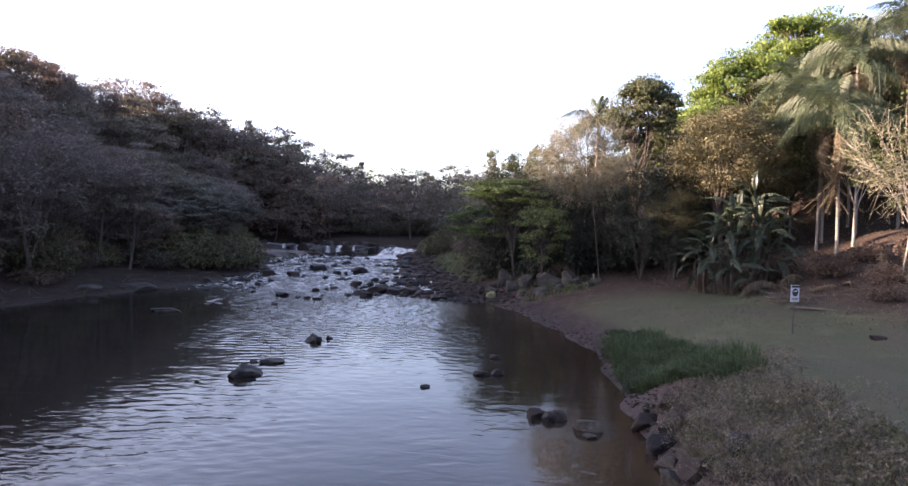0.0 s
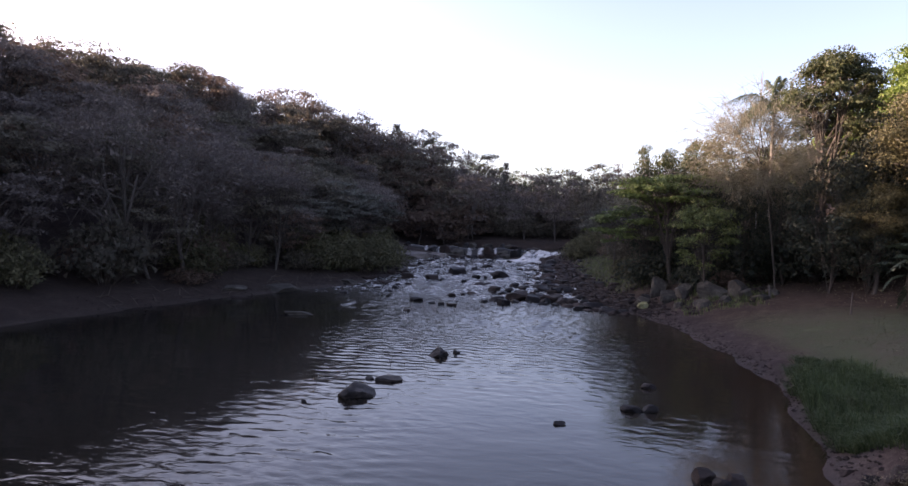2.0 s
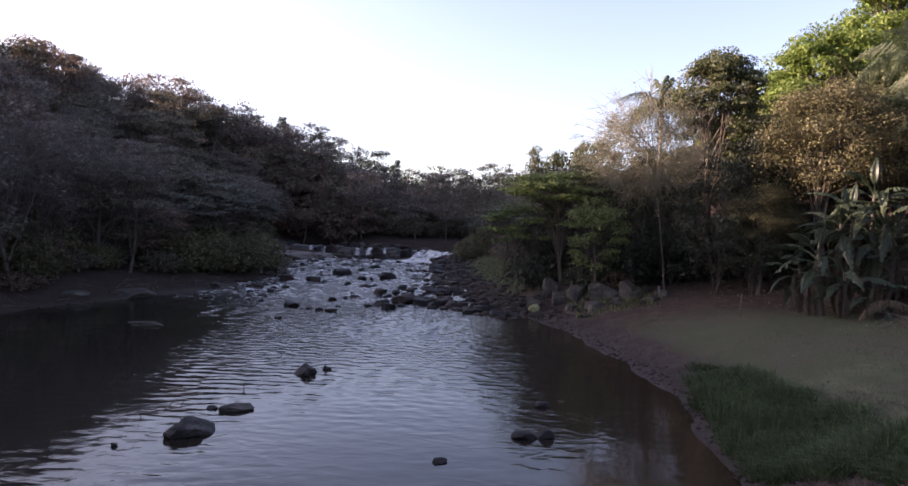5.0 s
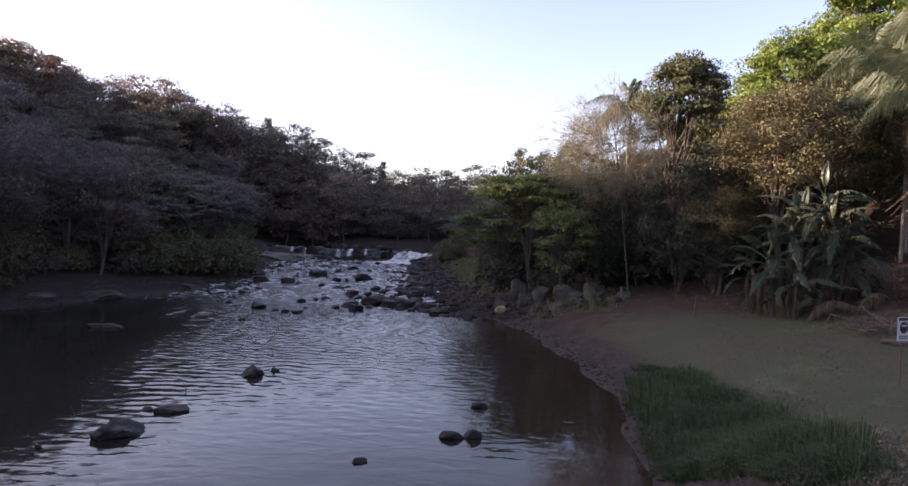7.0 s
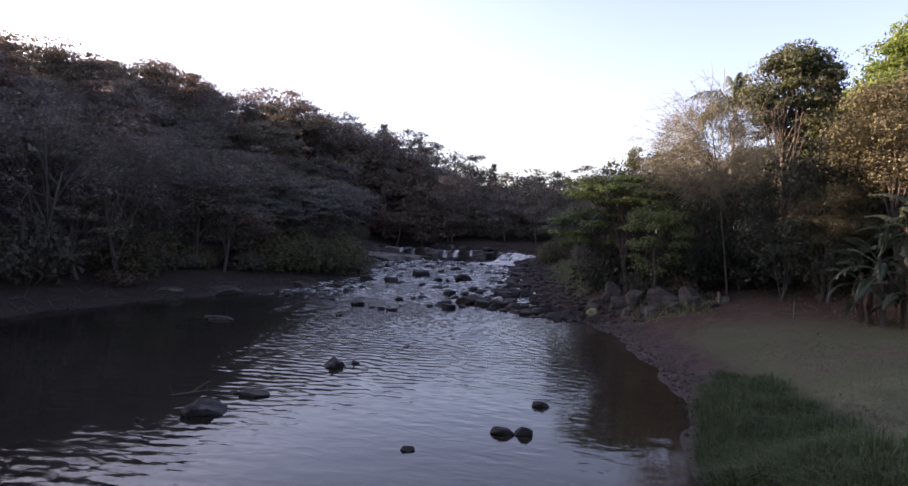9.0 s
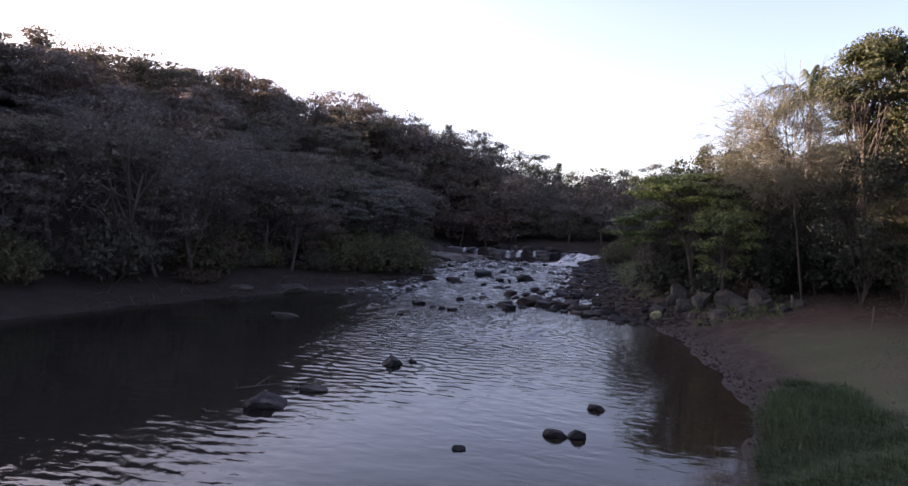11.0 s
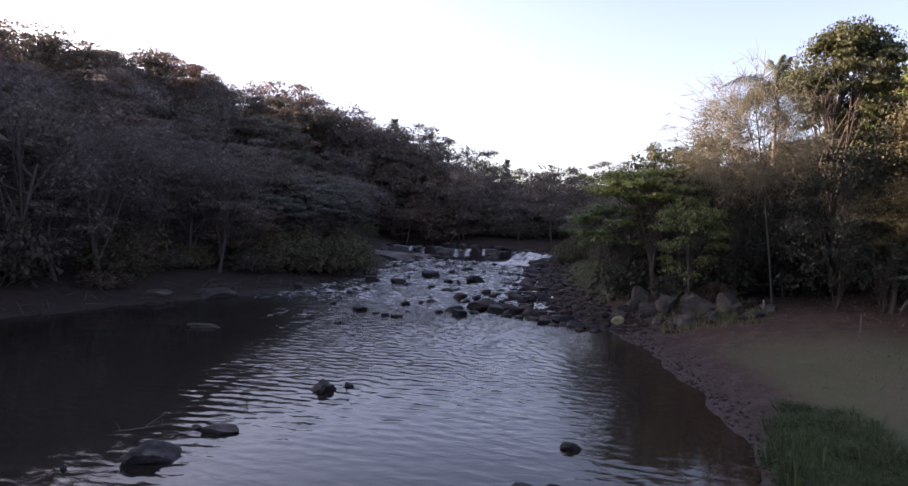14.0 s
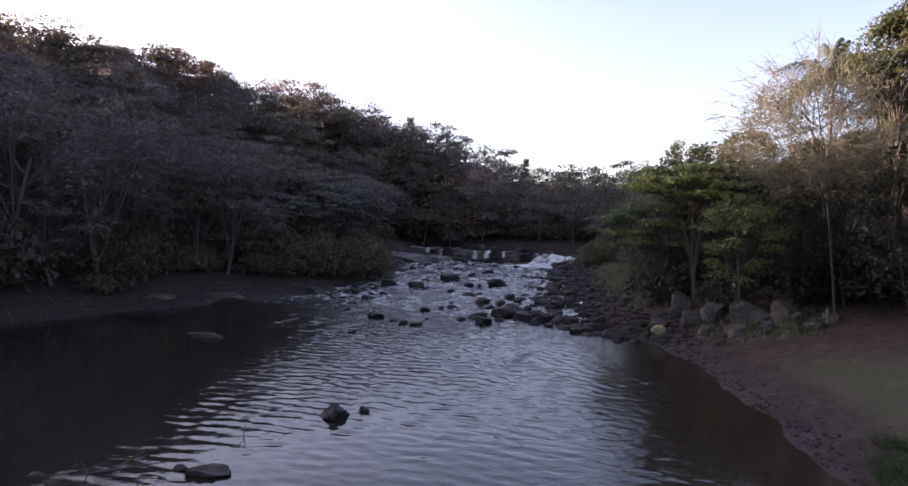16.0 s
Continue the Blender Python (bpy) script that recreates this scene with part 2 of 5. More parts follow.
class Tubes:
    """Collects round limbs along bent lines into one mesh."""

    def __init__(self):
        self.verts, self.faces, self.count = [], [], 0

    def add(self, p0, p1, p2, r0, r1, n=4, sides=5):
        p0, p1, p2 = np.array(p0, float), np.array(p1, float), np.array(p2, float)
        s = np.linspace(0, 1, n + 1)[:, None]
        line = (1 - s) ** 2 * p0 + 2 * s * (1 - s) * p1 + s * s * p2
        tang = 2 * (1 - s) * (p1 - p0) + 2 * s * (p2 - p1)
        tang /= np.linalg.norm(tang, axis=1)[:, None] + 1e-9
        ref = np.array((0.31, 0.95, 0.05)) if abs(tang[0, 1]) < 0.8 else np.array((1.0, 0.1, 0.0))
        u = np.cross(tang, ref)
        u /= np.linalg.norm(u, axis=1)[:, None] + 1e-9
        v = np.cross(tang, u)
        ang = np.arange(sides) * 2 * math.pi / sides
        rad = (r0 + (r1 - r0) * s)[:, None]
        ring = line[:, None] + rad * (np.cos(ang)[None, :, None] * u[:, None] + np.sin(ang)[None, :, None] * v[:, None])
        self.verts.append(ring.reshape(-1, 3))
        for i in range(n):
            a = self.count + i * sides
            for k in range(sides):
                k2 = (k + 1) % sides
                self.faces.append((a + k, a + k2, a + sides + k2, a + sides + k))
        self.faces.append(tuple(self.count + n * sides + k for k in range(sides)))
        self.count += (n + 1) * sides
        return line

    def mesh(self, name, mat):
        return mesh_of(name, np.concatenate(self.verts), self.faces, mat, smooth=True)


def leaves_at(rng, centres, spread, each, length, width, up=0.5, hang=0.0):
    """Small folded leaves round the given centres: arrays of verts and faces."""
    c = np.repeat(np.asarray(centres), each, axis=0)
    n = len(c)
    c = c + rng.normal(size=(n, 3)) * np.asarray(spread)
    d = rng.normal(size=(n, 3))
    d[:, 2] = d[:, 2] * 0.6 - hang
    d /= np.linalg.norm(d, axis=1)[:, None]
    nor = rng.normal(size=(n, 3)) * (1 - up) + np.array((0, 0, up))
    side = np.cross(d, nor)
    side /= np.linalg.norm(side, axis=1)[:, None] + 1e-9
    nor = np.cross(side, d)
    size = rng.uniform(0.6, 1.3, (n, 1))
    l, w = length * size, width * size
    v = np.stack([c - d * l / 2, c + side * w / 2 + nor * w * 0.15, c + d * l / 2, c - side * w / 2 + nor * w * 0.15], axis=1).reshape(-1, 3)
    return v, np.arange(n * 4).reshape(-1, 4)


def clumps_at(rng, centres, radii, each, length, width, hang=0.0):
    """Lumps of leaves: each lump a loose shell whose leaves face outwards."""
    c = np.repeat(np.asarray(centres), each, axis=0)
    n = len(c)
    out = rng.normal(size=(n, 3))
    out[:, 2] = out[:, 2] * 0.8 + 0.35
    out /= np.linalg.norm(out, axis=1)[:, None]
    lump = np.repeat(rng.uniform(0.7, 1.3, len(centres)), each)[:, None]
    c = c + out * np.asarray(radii) * lump * rng.uniform(0.35, 1.08, (n, 1))
    nor = out + rng.normal(size=(n, 3)) * 0.33
    d = np.cross(nor, rng.normal(size=(n, 3)))
    d[:, 2] -= hang
    d /= np.linalg.norm(d, axis=1)[:, None] + 1e-9
    side = np.cross(d, nor)
    side /= np.linalg.norm(side, axis=1)[:, None] + 1e-9
    nor = np.cross(side, d)
    size = rng.uniform(0.6, 1.35, (n, 1))
    l, w = length * size, width * size
    v = np.stack([c - d * l / 2, c + side * w / 2 - nor * w * 0.12, c + d * l / 2, c - side * w / 2 - nor * w * 0.12], axis=1).reshape(-1, 3)
    return v, np.arange(n * 4).reshape(-1, 4)


def pads_at(rng, centres, radii, each, length, width, fill=0.16, up=0.9):
    """Flat ragged sprays of small leaves that face the sky, with larger shaded leaves inside."""
    centres = np.asarray(centres)
    m = len(centres)
    c = np.repeat(centres, each, axis=0)
    n = len(c)
    a = rng.uniform(0, 2 * math.pi, n)
    wob = 1 + 0.28 * np.sin(a * np.repeat(rng.integers(2, 6, m), each) + np.repeat(rng.uniform(0, 6.3, m), each))
    r = np.sqrt(rng.uniform(0, 1, n)) * wob
    inner = rng.uniform(size=n) < fill
    r = np.where(inner, r * 0.72, r)
    rise = np.sqrt(np.clip(1.25 - r * r, 0.02, None))
    h = np.where(inner, rng.uniform(-0.5, 0.2, n), rise * rng.uniform(0.45, 1.05, n) - 0.3)
    big = np.repeat(rng.uniform(0.65, 1.3, m), each)
    rad = np.asarray(radii, float)
    c = c + np.stack([np.cos(a) * r * rad[0] * big, np.sin(a) * r * rad[1] * big, h * rad[2] * big], 1)
    nor = np.stack([np.cos(a) * r * 0.8, np.sin(a) * r * 0.8, np.full(n, up)], 1) + rng.normal(size=(n, 3)) * 0.5
    d = np.cross(nor, rng.normal(size=(n, 3)))
    d /= np.linalg.norm(d, axis=1)[:, None] + 1e-9
    side = np.cross(d, nor)
    side /= np.linalg.norm(side, axis=1)[:, None] + 1e-9
    size = (rng.uniform(0.6, 1.35, n) * np.where(inner, 1.7, 1.0))[:, None]
    l, w = length * size, width * size
    v = np.stack([c - d * l / 2 - side * w / 2, c - d * l / 2 + side * w / 2, c + d * l / 2], axis=1).reshape(-1, 3)
    return v, np.arange(n * 3).reshape(-1, 3)


# ---------------------------------------------------------------- the ground
def curve(points):
    xs, ys = zip(*points)
    return lambda a: np.interp(a, xs, ys)


def soft(a, b, x):
    s = np.clip((x - a) / (b - a), 0, 1)
    return s * s * (3 - 2 * s)


shore_left = curve([(-60, -24), (5, -22.3), (20, -21.4), (27, -20.8), (31, -20.2), (38, -18.4), (43, -17.2), (52, -17.0), (58, -18.5), (66, -22.0), (72, -24.5), (79, -25.5)])
shore_right = curve([(-60, 1.0), (0, 3.0), (11.6, 3.95), (14, 4.2), (16.6, 4.42), (19, 4.55), (23, 4.72), (27, 4.15), (29.7, 3.5), (33, 2.6), (35.5, 1.7), (37.5, 0.6), (39, -0.6), (42, -1.8), (46, -3.0), (52, -4.8), (60, -6.2), (69, -6.6), (70.5, -5.0), (72, 6), (73, 26), (79, 30)])
bank_left = curve([(0, 0), (1, 0.14), (3, 0.45), (6, 0.9), (9, 1.5), (13, 2.7), (18, 4.9), (25, 7.8), (33, 9.0), (60, 9.2), (400, 11), (3000, 30)])
# Below y 24, out of view, raised to block sun from the near bank.
left_lift = curve([(8, 2.0), (18, 1.9), (24, 1.62), (30, 1.52), (36, 1.46), (42, 1.22), (50, 1.3), (60, 1.42), (70, 1.45), (79, 1.5)])
bank_right = curve([(0, 0), (0.8, 0.16), (2, 0.45), (3.5, 0.95), (5, 1.3), (7, 1.5), (9, 1.7), (11, 2.2), (13, 2.9), (16, 3.7), (20, 5.0), (30, 10.0), (45, 16), (70, 20), (400, 24), (3000, 30)])
bank_far = curve([(0, 0), (1.5, 0.6), (6, 1.2), (20, 2.6), (45, 5.2), (60, 6.0), (150, 9), (400, 16), (3000, 30)])


def water_level(x, y):
    base = 0.8 * soft(39.5, 66, y)
    chute = soft(65.0, 70.0, y)
    step = soft(70.0, 70.4, y)
    side = soft(-10.8, -9.6, x)
    return base + 0.95 * (side * chute + (1 - side) * step)


def shore_level(y):
    return 0.8 * soft(39.5, 66, y) + 0.95 * soft(63, 70, y)


def rough_xy(x, y):
    """Smooth unevenness of the land."""
    return (np.sin(x * 0.31 + 1.3 * np.sin(y * 0.17)) * np.cos(y * 0.27 + 0.7) + 0.5 * np.sin(x * 0.83 + y * 0.61) * np.cos(y * 0.71 - x * 0.37))


def ground_z(x, y):
    x, y = np.asarray(x, float), np.asarray(y, float)
    jag = 0.13 * np.sin(y * 1.3 + 0.8 * np.sin(y * 0.7)) + 0.05 * np.sin(y * 3.1 + 1.0)
    dl, dr, df = shore_left(y) - x + jag * 1.6, x - shore_right(y) + jag, y - 79.0
    base = shore_level(y)
    uneven = rough_xy(x, y)
    steep = 1.0 - soft(15.0, 18.5, y)            # the near bank stands up more steeply
    near = np.where(dr > 0, steep * 0.75 * soft(0.0, 1.3, dr) * (1 - soft(2.5, 6, dr)), 0)
    land_l = base + bank_left(np.maximum(dl, 0)) * left_lift(y) + uneven * 0.5 * soft(3, 14, dl)
    land_r = base + bank_right(np.maximum(dr, 0)) + near + uneven * (0.06 * soft(1, 4, dr) + 0.5 * soft(11, 20, dr))
    land_f = 1.75 + bank_far(np.maximum(df, 0)) + uneven * 0.5 * soft(4, 14, df)
    hill_l = np.maximum(0, -19 - x) * 0.48 * (1 - soft(98, 135, y))
    hill_r = np.maximum(0, x - 12) * 0.34
    land_f = land_f + np.minimum(np.maximum(hill_l, hill_r), 16) * soft(0, 12, df)
    bed_d = np.minimum(np.minimum(-dl, -dr), -df)
    bed = base - np.minimum(0.16 * np.maximum(bed_d, 0), 0.9) - 0.02
    z = np.where(dl > 0, land_l, np.where(dr > 0, land_r, bed))
    wl, wr = soft(79, 86, y), soft(79, 86, y)
    z = np.where(y > 79, np.where(dl > 0, land_l * (1 - wl) + land_f * wl, np.where(dr > 0, land_r * (1 - wr) + land_f * wr, land_f)), z)
    return z


def gz(x, y):
    return float(ground_z(x, y))


def steps(lo, hi, step, far, grow=1.35):
    core = list(np.arange(lo, hi + step / 2, step))
    out, s = [], step
    left, right = core[0], core[-1]
    before, after = [], []
    while right < far:
        s *= grow
        left, right = left - s, right + s
        before.append(left), after.append(right)
    return np.array(before[::-1] + core + after)


def grid_faces(nx, ny):
    i = np.arange(nx - 1)[None, :] + np.arange(ny - 1)[:, None] * nx
    return np.stack([i, i + 1, i + 1 + nx, i + nx], axis=-1).reshape(-1, 4)


def flag(me, name, values):
    at = me.attributes.new(name, "FLOAT", "POINT")
    at.data.foreach_set("value", np.asarray(values, np.float32).ravel())


gx, gy = steps(-30, 26, 0.33, 2600), steps(4, 84, 0.36, 2600)
GX, GY = np.meshgrid(gx, gy)
GZ = ground_z(GX, GY)


def ground_mat():
    m, nt, bsdf = node_mat("river bank soil and turf")

    def zone(name):
        n = nt.nodes.new("ShaderNodeAttribute")
        n.attribute_name = name
        return n.outputs["Fac"]

    coarse, mid, fine = fuzz(nt, 0.35, 4.0), fuzz(nt, 1.7, 5.0, 0.65), fuzz(nt, 9.0, 5.0, 0.7)
    grit = fuzz(nt, 30.0, 3.0, 0.7)
    mix2 = calc(nt, "ADD", calc(nt, "MULTIPLY", mid, 0.5), calc(nt, "MULTIPLY", fine, 0.5))
    floor_col = ramp(nt, mix2, [(0.3, (0.022, 0.0155, 0.0125)), (0.5, (0.05, 0.034, 0.0275)), (0.64, (0.09, 0.063, 0.05)), (0.75, (0.15, 0.112, 0.09))])
    mud_col = ramp(nt, mix2, [(0.3, (0.02, 0.0145, 0.0135)), (0.5, (0.045, 0.033, 0.031)), (0.7, (0.095, 0.073, 0.068))])
    turf_col = ramp(nt, calc(nt, "ADD", calc(nt, "MULTIPLY", coarse, 0.5), calc(nt, "MULTIPLY", mix2, 0.5)), [(0.37, (0.06, 0.048, 0.039)), (0.43, (0.076, 0.07, 0.048)), (0.52, (0.058, 0.066, 0.037)), (0.62, (0.092, 0.1, 0.058))])
    lawn = calc(nt, "ADD", zone("lawn"), calc(nt, "MULTIPLY", calc(nt, "SUBTRACT", mix2, 0.5), 1.4), clamp=True)
    mud = calc(nt, "ADD", zone("mud"), calc(nt, "MULTIPLY", calc(nt, "SUBTRACT", mix2, 0.5), 1.2), clamp=True)
    col = blend(nt, lawn, floor_col, turf_col)
    col = blend(nt, mud, col, mud_col)
    # Darker soil along the left bank and the stony edge of the riffle.
    dark_bank_col = ramp(nt, mix2, [(0.3, (0.016, 0.0116, 0.0095)), (0.55, (0.038, 0.0262, 0.021)), (0.75, (0.085, 0.06, 0.048))])
    col = blend(nt, zone("dark_bank"), col, dark_bank_col)
    col = blend(nt, 1.0, col, calc(nt, "ADD", calc(nt, "MULTIPLY", grit, 0.7), 0.65), "MULTIPLY")
    nt.links.new(col, bsdf.inputs["Base Color"])
    rough = calc(nt, "SUBTRACT", 0.95, calc(nt, "MULTIPLY", zone("wet"), 0.3))
    nt.links.new(rough, bsdf.inputs["Roughness"])
    bsdf.inputs["Specular IOR Level"].default_value = 0.2
    relief(nt, bsdf, calc(nt, "ADD", mix2, calc(nt, "MULTIPLY", grit, 0.4)), 0.8, 0.06)
    return m


ground_me = mesh_of("ground", np.stack([GX, GY, GZ], -1).reshape(-1, 3), grid_faces(len(gx), len(gy)), ground_mat(), smooth=True)
DR, DL = GX - shore_right(GY), shore_left(GY) - GX
flag(ground_me, "lawn", soft(1.2, 2.6, DR) * (1 - soft(7.5, 10.5, DR + 0.5 * rough_xy(GX, GY))) * (1 - soft(29, 33.5, GY + 0.8 * rough_xy(GX * 1.3, GY))) + 0.8 * soft(42, 45, GY) * (1 - soft(56, 60, GY)) * soft(1.6, 3, DR) * (1 - soft(6.5, 9, DR)))
flag(ground_me, "mud", np.maximum((1 - soft(1.0, 2.4, DR)), (1 - soft(3.5, 6.0, DL)) * soft(-1.0, 0.1, DL)))
flag(ground_me, "dark_bank", np.maximum((1 - soft(5.0, 8.0, DL)) * soft(-2.0, -0.5, DL), soft(36.5, 39, GY) * (1 - soft(1.2, 2.6, DR))))
flag(ground_me, "wet", np.maximum((1 - soft(0.1, 0.8, DR)) * soft(-0.5, 0, DR), (1 - soft(0.1, 1.0, DL)) * soft(-0.5, 0, DL)))
thing("ground", "sloping river valley floor of reddish soil, leaf litter and worn turf", "ground", kind="structure", data=ground_me)


# ---------------------------------------------------------------- the river
def water_mat():
    m, nt, bsdf = node_mat("river water")
    at = nt.nodes.new("ShaderNodeAttribute")
    at.attribute_name = "foam_sky"
    foam_sky_zone = at.outputs["Fac"]
    ripple = calc(nt, "ADD", fuzz(nt, 2.5, 1.5, 0.45, (0.7, 1.3, 1.0), distortion=0.6), calc(nt, "MULTIPLY", fuzz(nt, 6.5, 2.0, 0.5, (0.75, 1.5, 1.0), distortion=0.8), 0.22))
    flow = nt.nodes.new("ShaderNodeAttribute")
    flow.attribute_name = "current"
    swell = fuzz(nt, 0.35, 2.0, 0.5, (1.0, 1.7, 1.0))
    calmness = ramp(nt, fuzz(nt, 0.09, 2.0, 0.5, (1.6, 0.8, 1.0)), [(0.36, (0.25, 0.25, 0.25)), (0.6, (1.0, 1.0, 1.0))])
    h = calc(nt, "ADD", calc(nt, "MULTIPLY", calc(nt, "MULTIPLY", ripple, calmness), flow.outputs["Fac"]), calc(nt, "MULTIPLY", swell, 0.35))
    lace = fuzz(nt, 1.5, 8.0, 0.72, (0.9, 0.9, 1.0), distortion=1.6)
    foam_sky = calc(nt, "MULTIPLY", calc(nt, "SUBTRACT", calc(nt, "ADD", foam_sky_zone, calc(nt, "MULTIPLY", lace, 2.4)), 1.79), 1.6, clamp=True)
    murk = ramp(nt, fuzz(nt, 0.12, 3.0), [(0.35, (0.013, 0.0112, 0.0092)), (0.65, (0.022, 0.0195, 0.0165))])
    edge = nt.nodes.new("ShaderNodeAttribute")
    edge.attribute_name = "shallow"
    murk = blend(nt, edge.outputs["Fac"], murk, (0.031, 0.021, 0.0145))
    nt.links.new(blend(nt, foam_sky, murk, (0.68, 0.67, 0.65)), bsdf.inputs["Base Color"])
    nt.links.new(calc(nt, "ADD", 0.045, calc(nt, "MULTIPLY", foam_sky, 0.6)), bsdf.inputs["Roughness"])
    bsdf.inputs["IOR"].default_value = 1.4
    h = calc(nt, "ADD", h, calc(nt, "MULTIPLY", calc(nt, "MULTIPLY", lace, foam_sky_zone), 1.5))
    relief(nt, bsdf, h, 0.8, 0.065)
    return m


wx = np.concatenate([np.arange(-60, -26, 2.0), np.arange(-26, -16, 0.3), np.arange(-16, 3, 0.115), np.arange(3, 8, 0.3), np.arange(8, 34, 1.0)])
wy = np.concatenate([np.arange(-60, 4, 4.0), np.arange(4, 11, 0.5), np.arange(11, 31, 0.085), np.arange(31, 41, 0.12), np.arange(41, 74, 0.25), np.arange(74, 83, 0.8)])
WX, WY = np.meshgrid(wx, wy)
WZ = water_level(WX, WY)
lively = soft(38, 43, WY) * (1 - soft(71, 73, WY))
wave = np.array([noise.fractal((a * 0.9, b * 0.55, 3.1), 0.8, 2.1, 4) for a, b in zip(WX.ravel(), WY.ravel())]).reshape(WX.shape)
WZ = WZ + wave * (0.1 + 0.1 * soft(62, 66, WY)) * lively
wave_rng = np.random.default_rng(77)
chop, gust = np.zeros_like(WX), np.zeros_like(WX)
for i in range(36):
    length, turn = wave_rng.uniform(0.22, 0.52), wave_rng.normal() * 1.0
    kx, ky = 2 * math.pi / length * math.sin(turn), 2 * math.pi / length * math.cos(turn)
    chop += 0.0225 * length / (2 * math.pi) * np.sin(kx * WX + ky * WY + wave_rng.uniform(0, 6.3))
for i in range(6):
    turn = wave_rng.uniform(0, 6.3)
    gust += np.sin((WX * math.sin(turn) + WY * math.cos(turn) * 0.7) * wave_rng.uniform(0.4, 1.1) + wave_rng.uniform(0, 6.3)) / 6
rise = (0.42 + 0.7 * soft(16, 26, WY) + 0.4 * soft(25, 31, WY)) * (1 - 0.7 * soft(-5, -1.5, WX) * (1 - soft(17, 26, WY))) * (1 - 0.55 * soft(-4, 0.5, WX)) * (0.1 + 0.9 * soft(-10.5, -5.5, WX + 0.2 * (WY - 20) + 5 * soft(29, 35, WY))) * (1 - 0.5 * soft(-4.0, -1.5, WX - shore_right(WY)))
WZ = WZ + chop * rise * (1 + 0.9 * gust) * soft(9, 12, WY) * (1 - soft(39, 41, WY))
chute = soft(63.5, 65.5, WY) * (1 - soft(70, 70.8, WY)) * soft(-12.0, -9.8, WX - 0.5 * (WY - 67))
falls = soft(69.3, 69.9, WY) * (1 - soft(70.5, 70.9, WY)) * sum(np.exp(-((WX - a) / b) ** 2) for a, b in ((-21.2, 0.4), (-19.8, 0.2), (-16.2, 0.42), (-15.0, 0.5), (-13.4, 0.2)))
# Real foam, plus pale colour from y 32 painting sky reflected off the riffle.
FOAM_SKY = np.clip(0.42 * soft(32, 39, WY) + 0.26 * soft(36, 42, WY) * (1 - soft(68, 70, WY)) - 0.45 * soft(69, 70, WY) + 0.3 * chute * (1 + wave) + 1.0 * falls + 0.2 * wave * lively, 0, 1)
water_me = mesh_of("river", np.stack([WX, WY, WZ], -1).reshape(-1, 3), grid_faces(len(wx), len(wy)), water_mat(), smooth=True)
flag(water_me, "foam_sky", FOAM_SKY)
flag(water_me, "current", 0.1 + 0.8 * (0.45 + 0.75 * soft(19, 28, WY) * (1 - 0.6 * soft(-4, -1, WX))) * (1 - 0.65 * (1 - soft(18, 27, WY)) * soft(-6.5, -3.5, WX)) * soft(-12.5, -7.0, WX + 0.15 * (WY - 20) + 4.5 * soft(29, 35, WY)) * (1 - 0.6 * soft(-4.0, -1.5, WX - shore_right(WY))))
flag(water_me, "shallow", (0.45 * soft(-5.0, -2.0, WX - shore_right(WY)) + 0.55 * soft(-2.0, -0.1, WX - shore_right(WY))) * (1 - soft(32, 38, WY)))
thing("water", "dark rippled river with foaming riffles and a low cascade", "river", kind="structure", data=water_me)


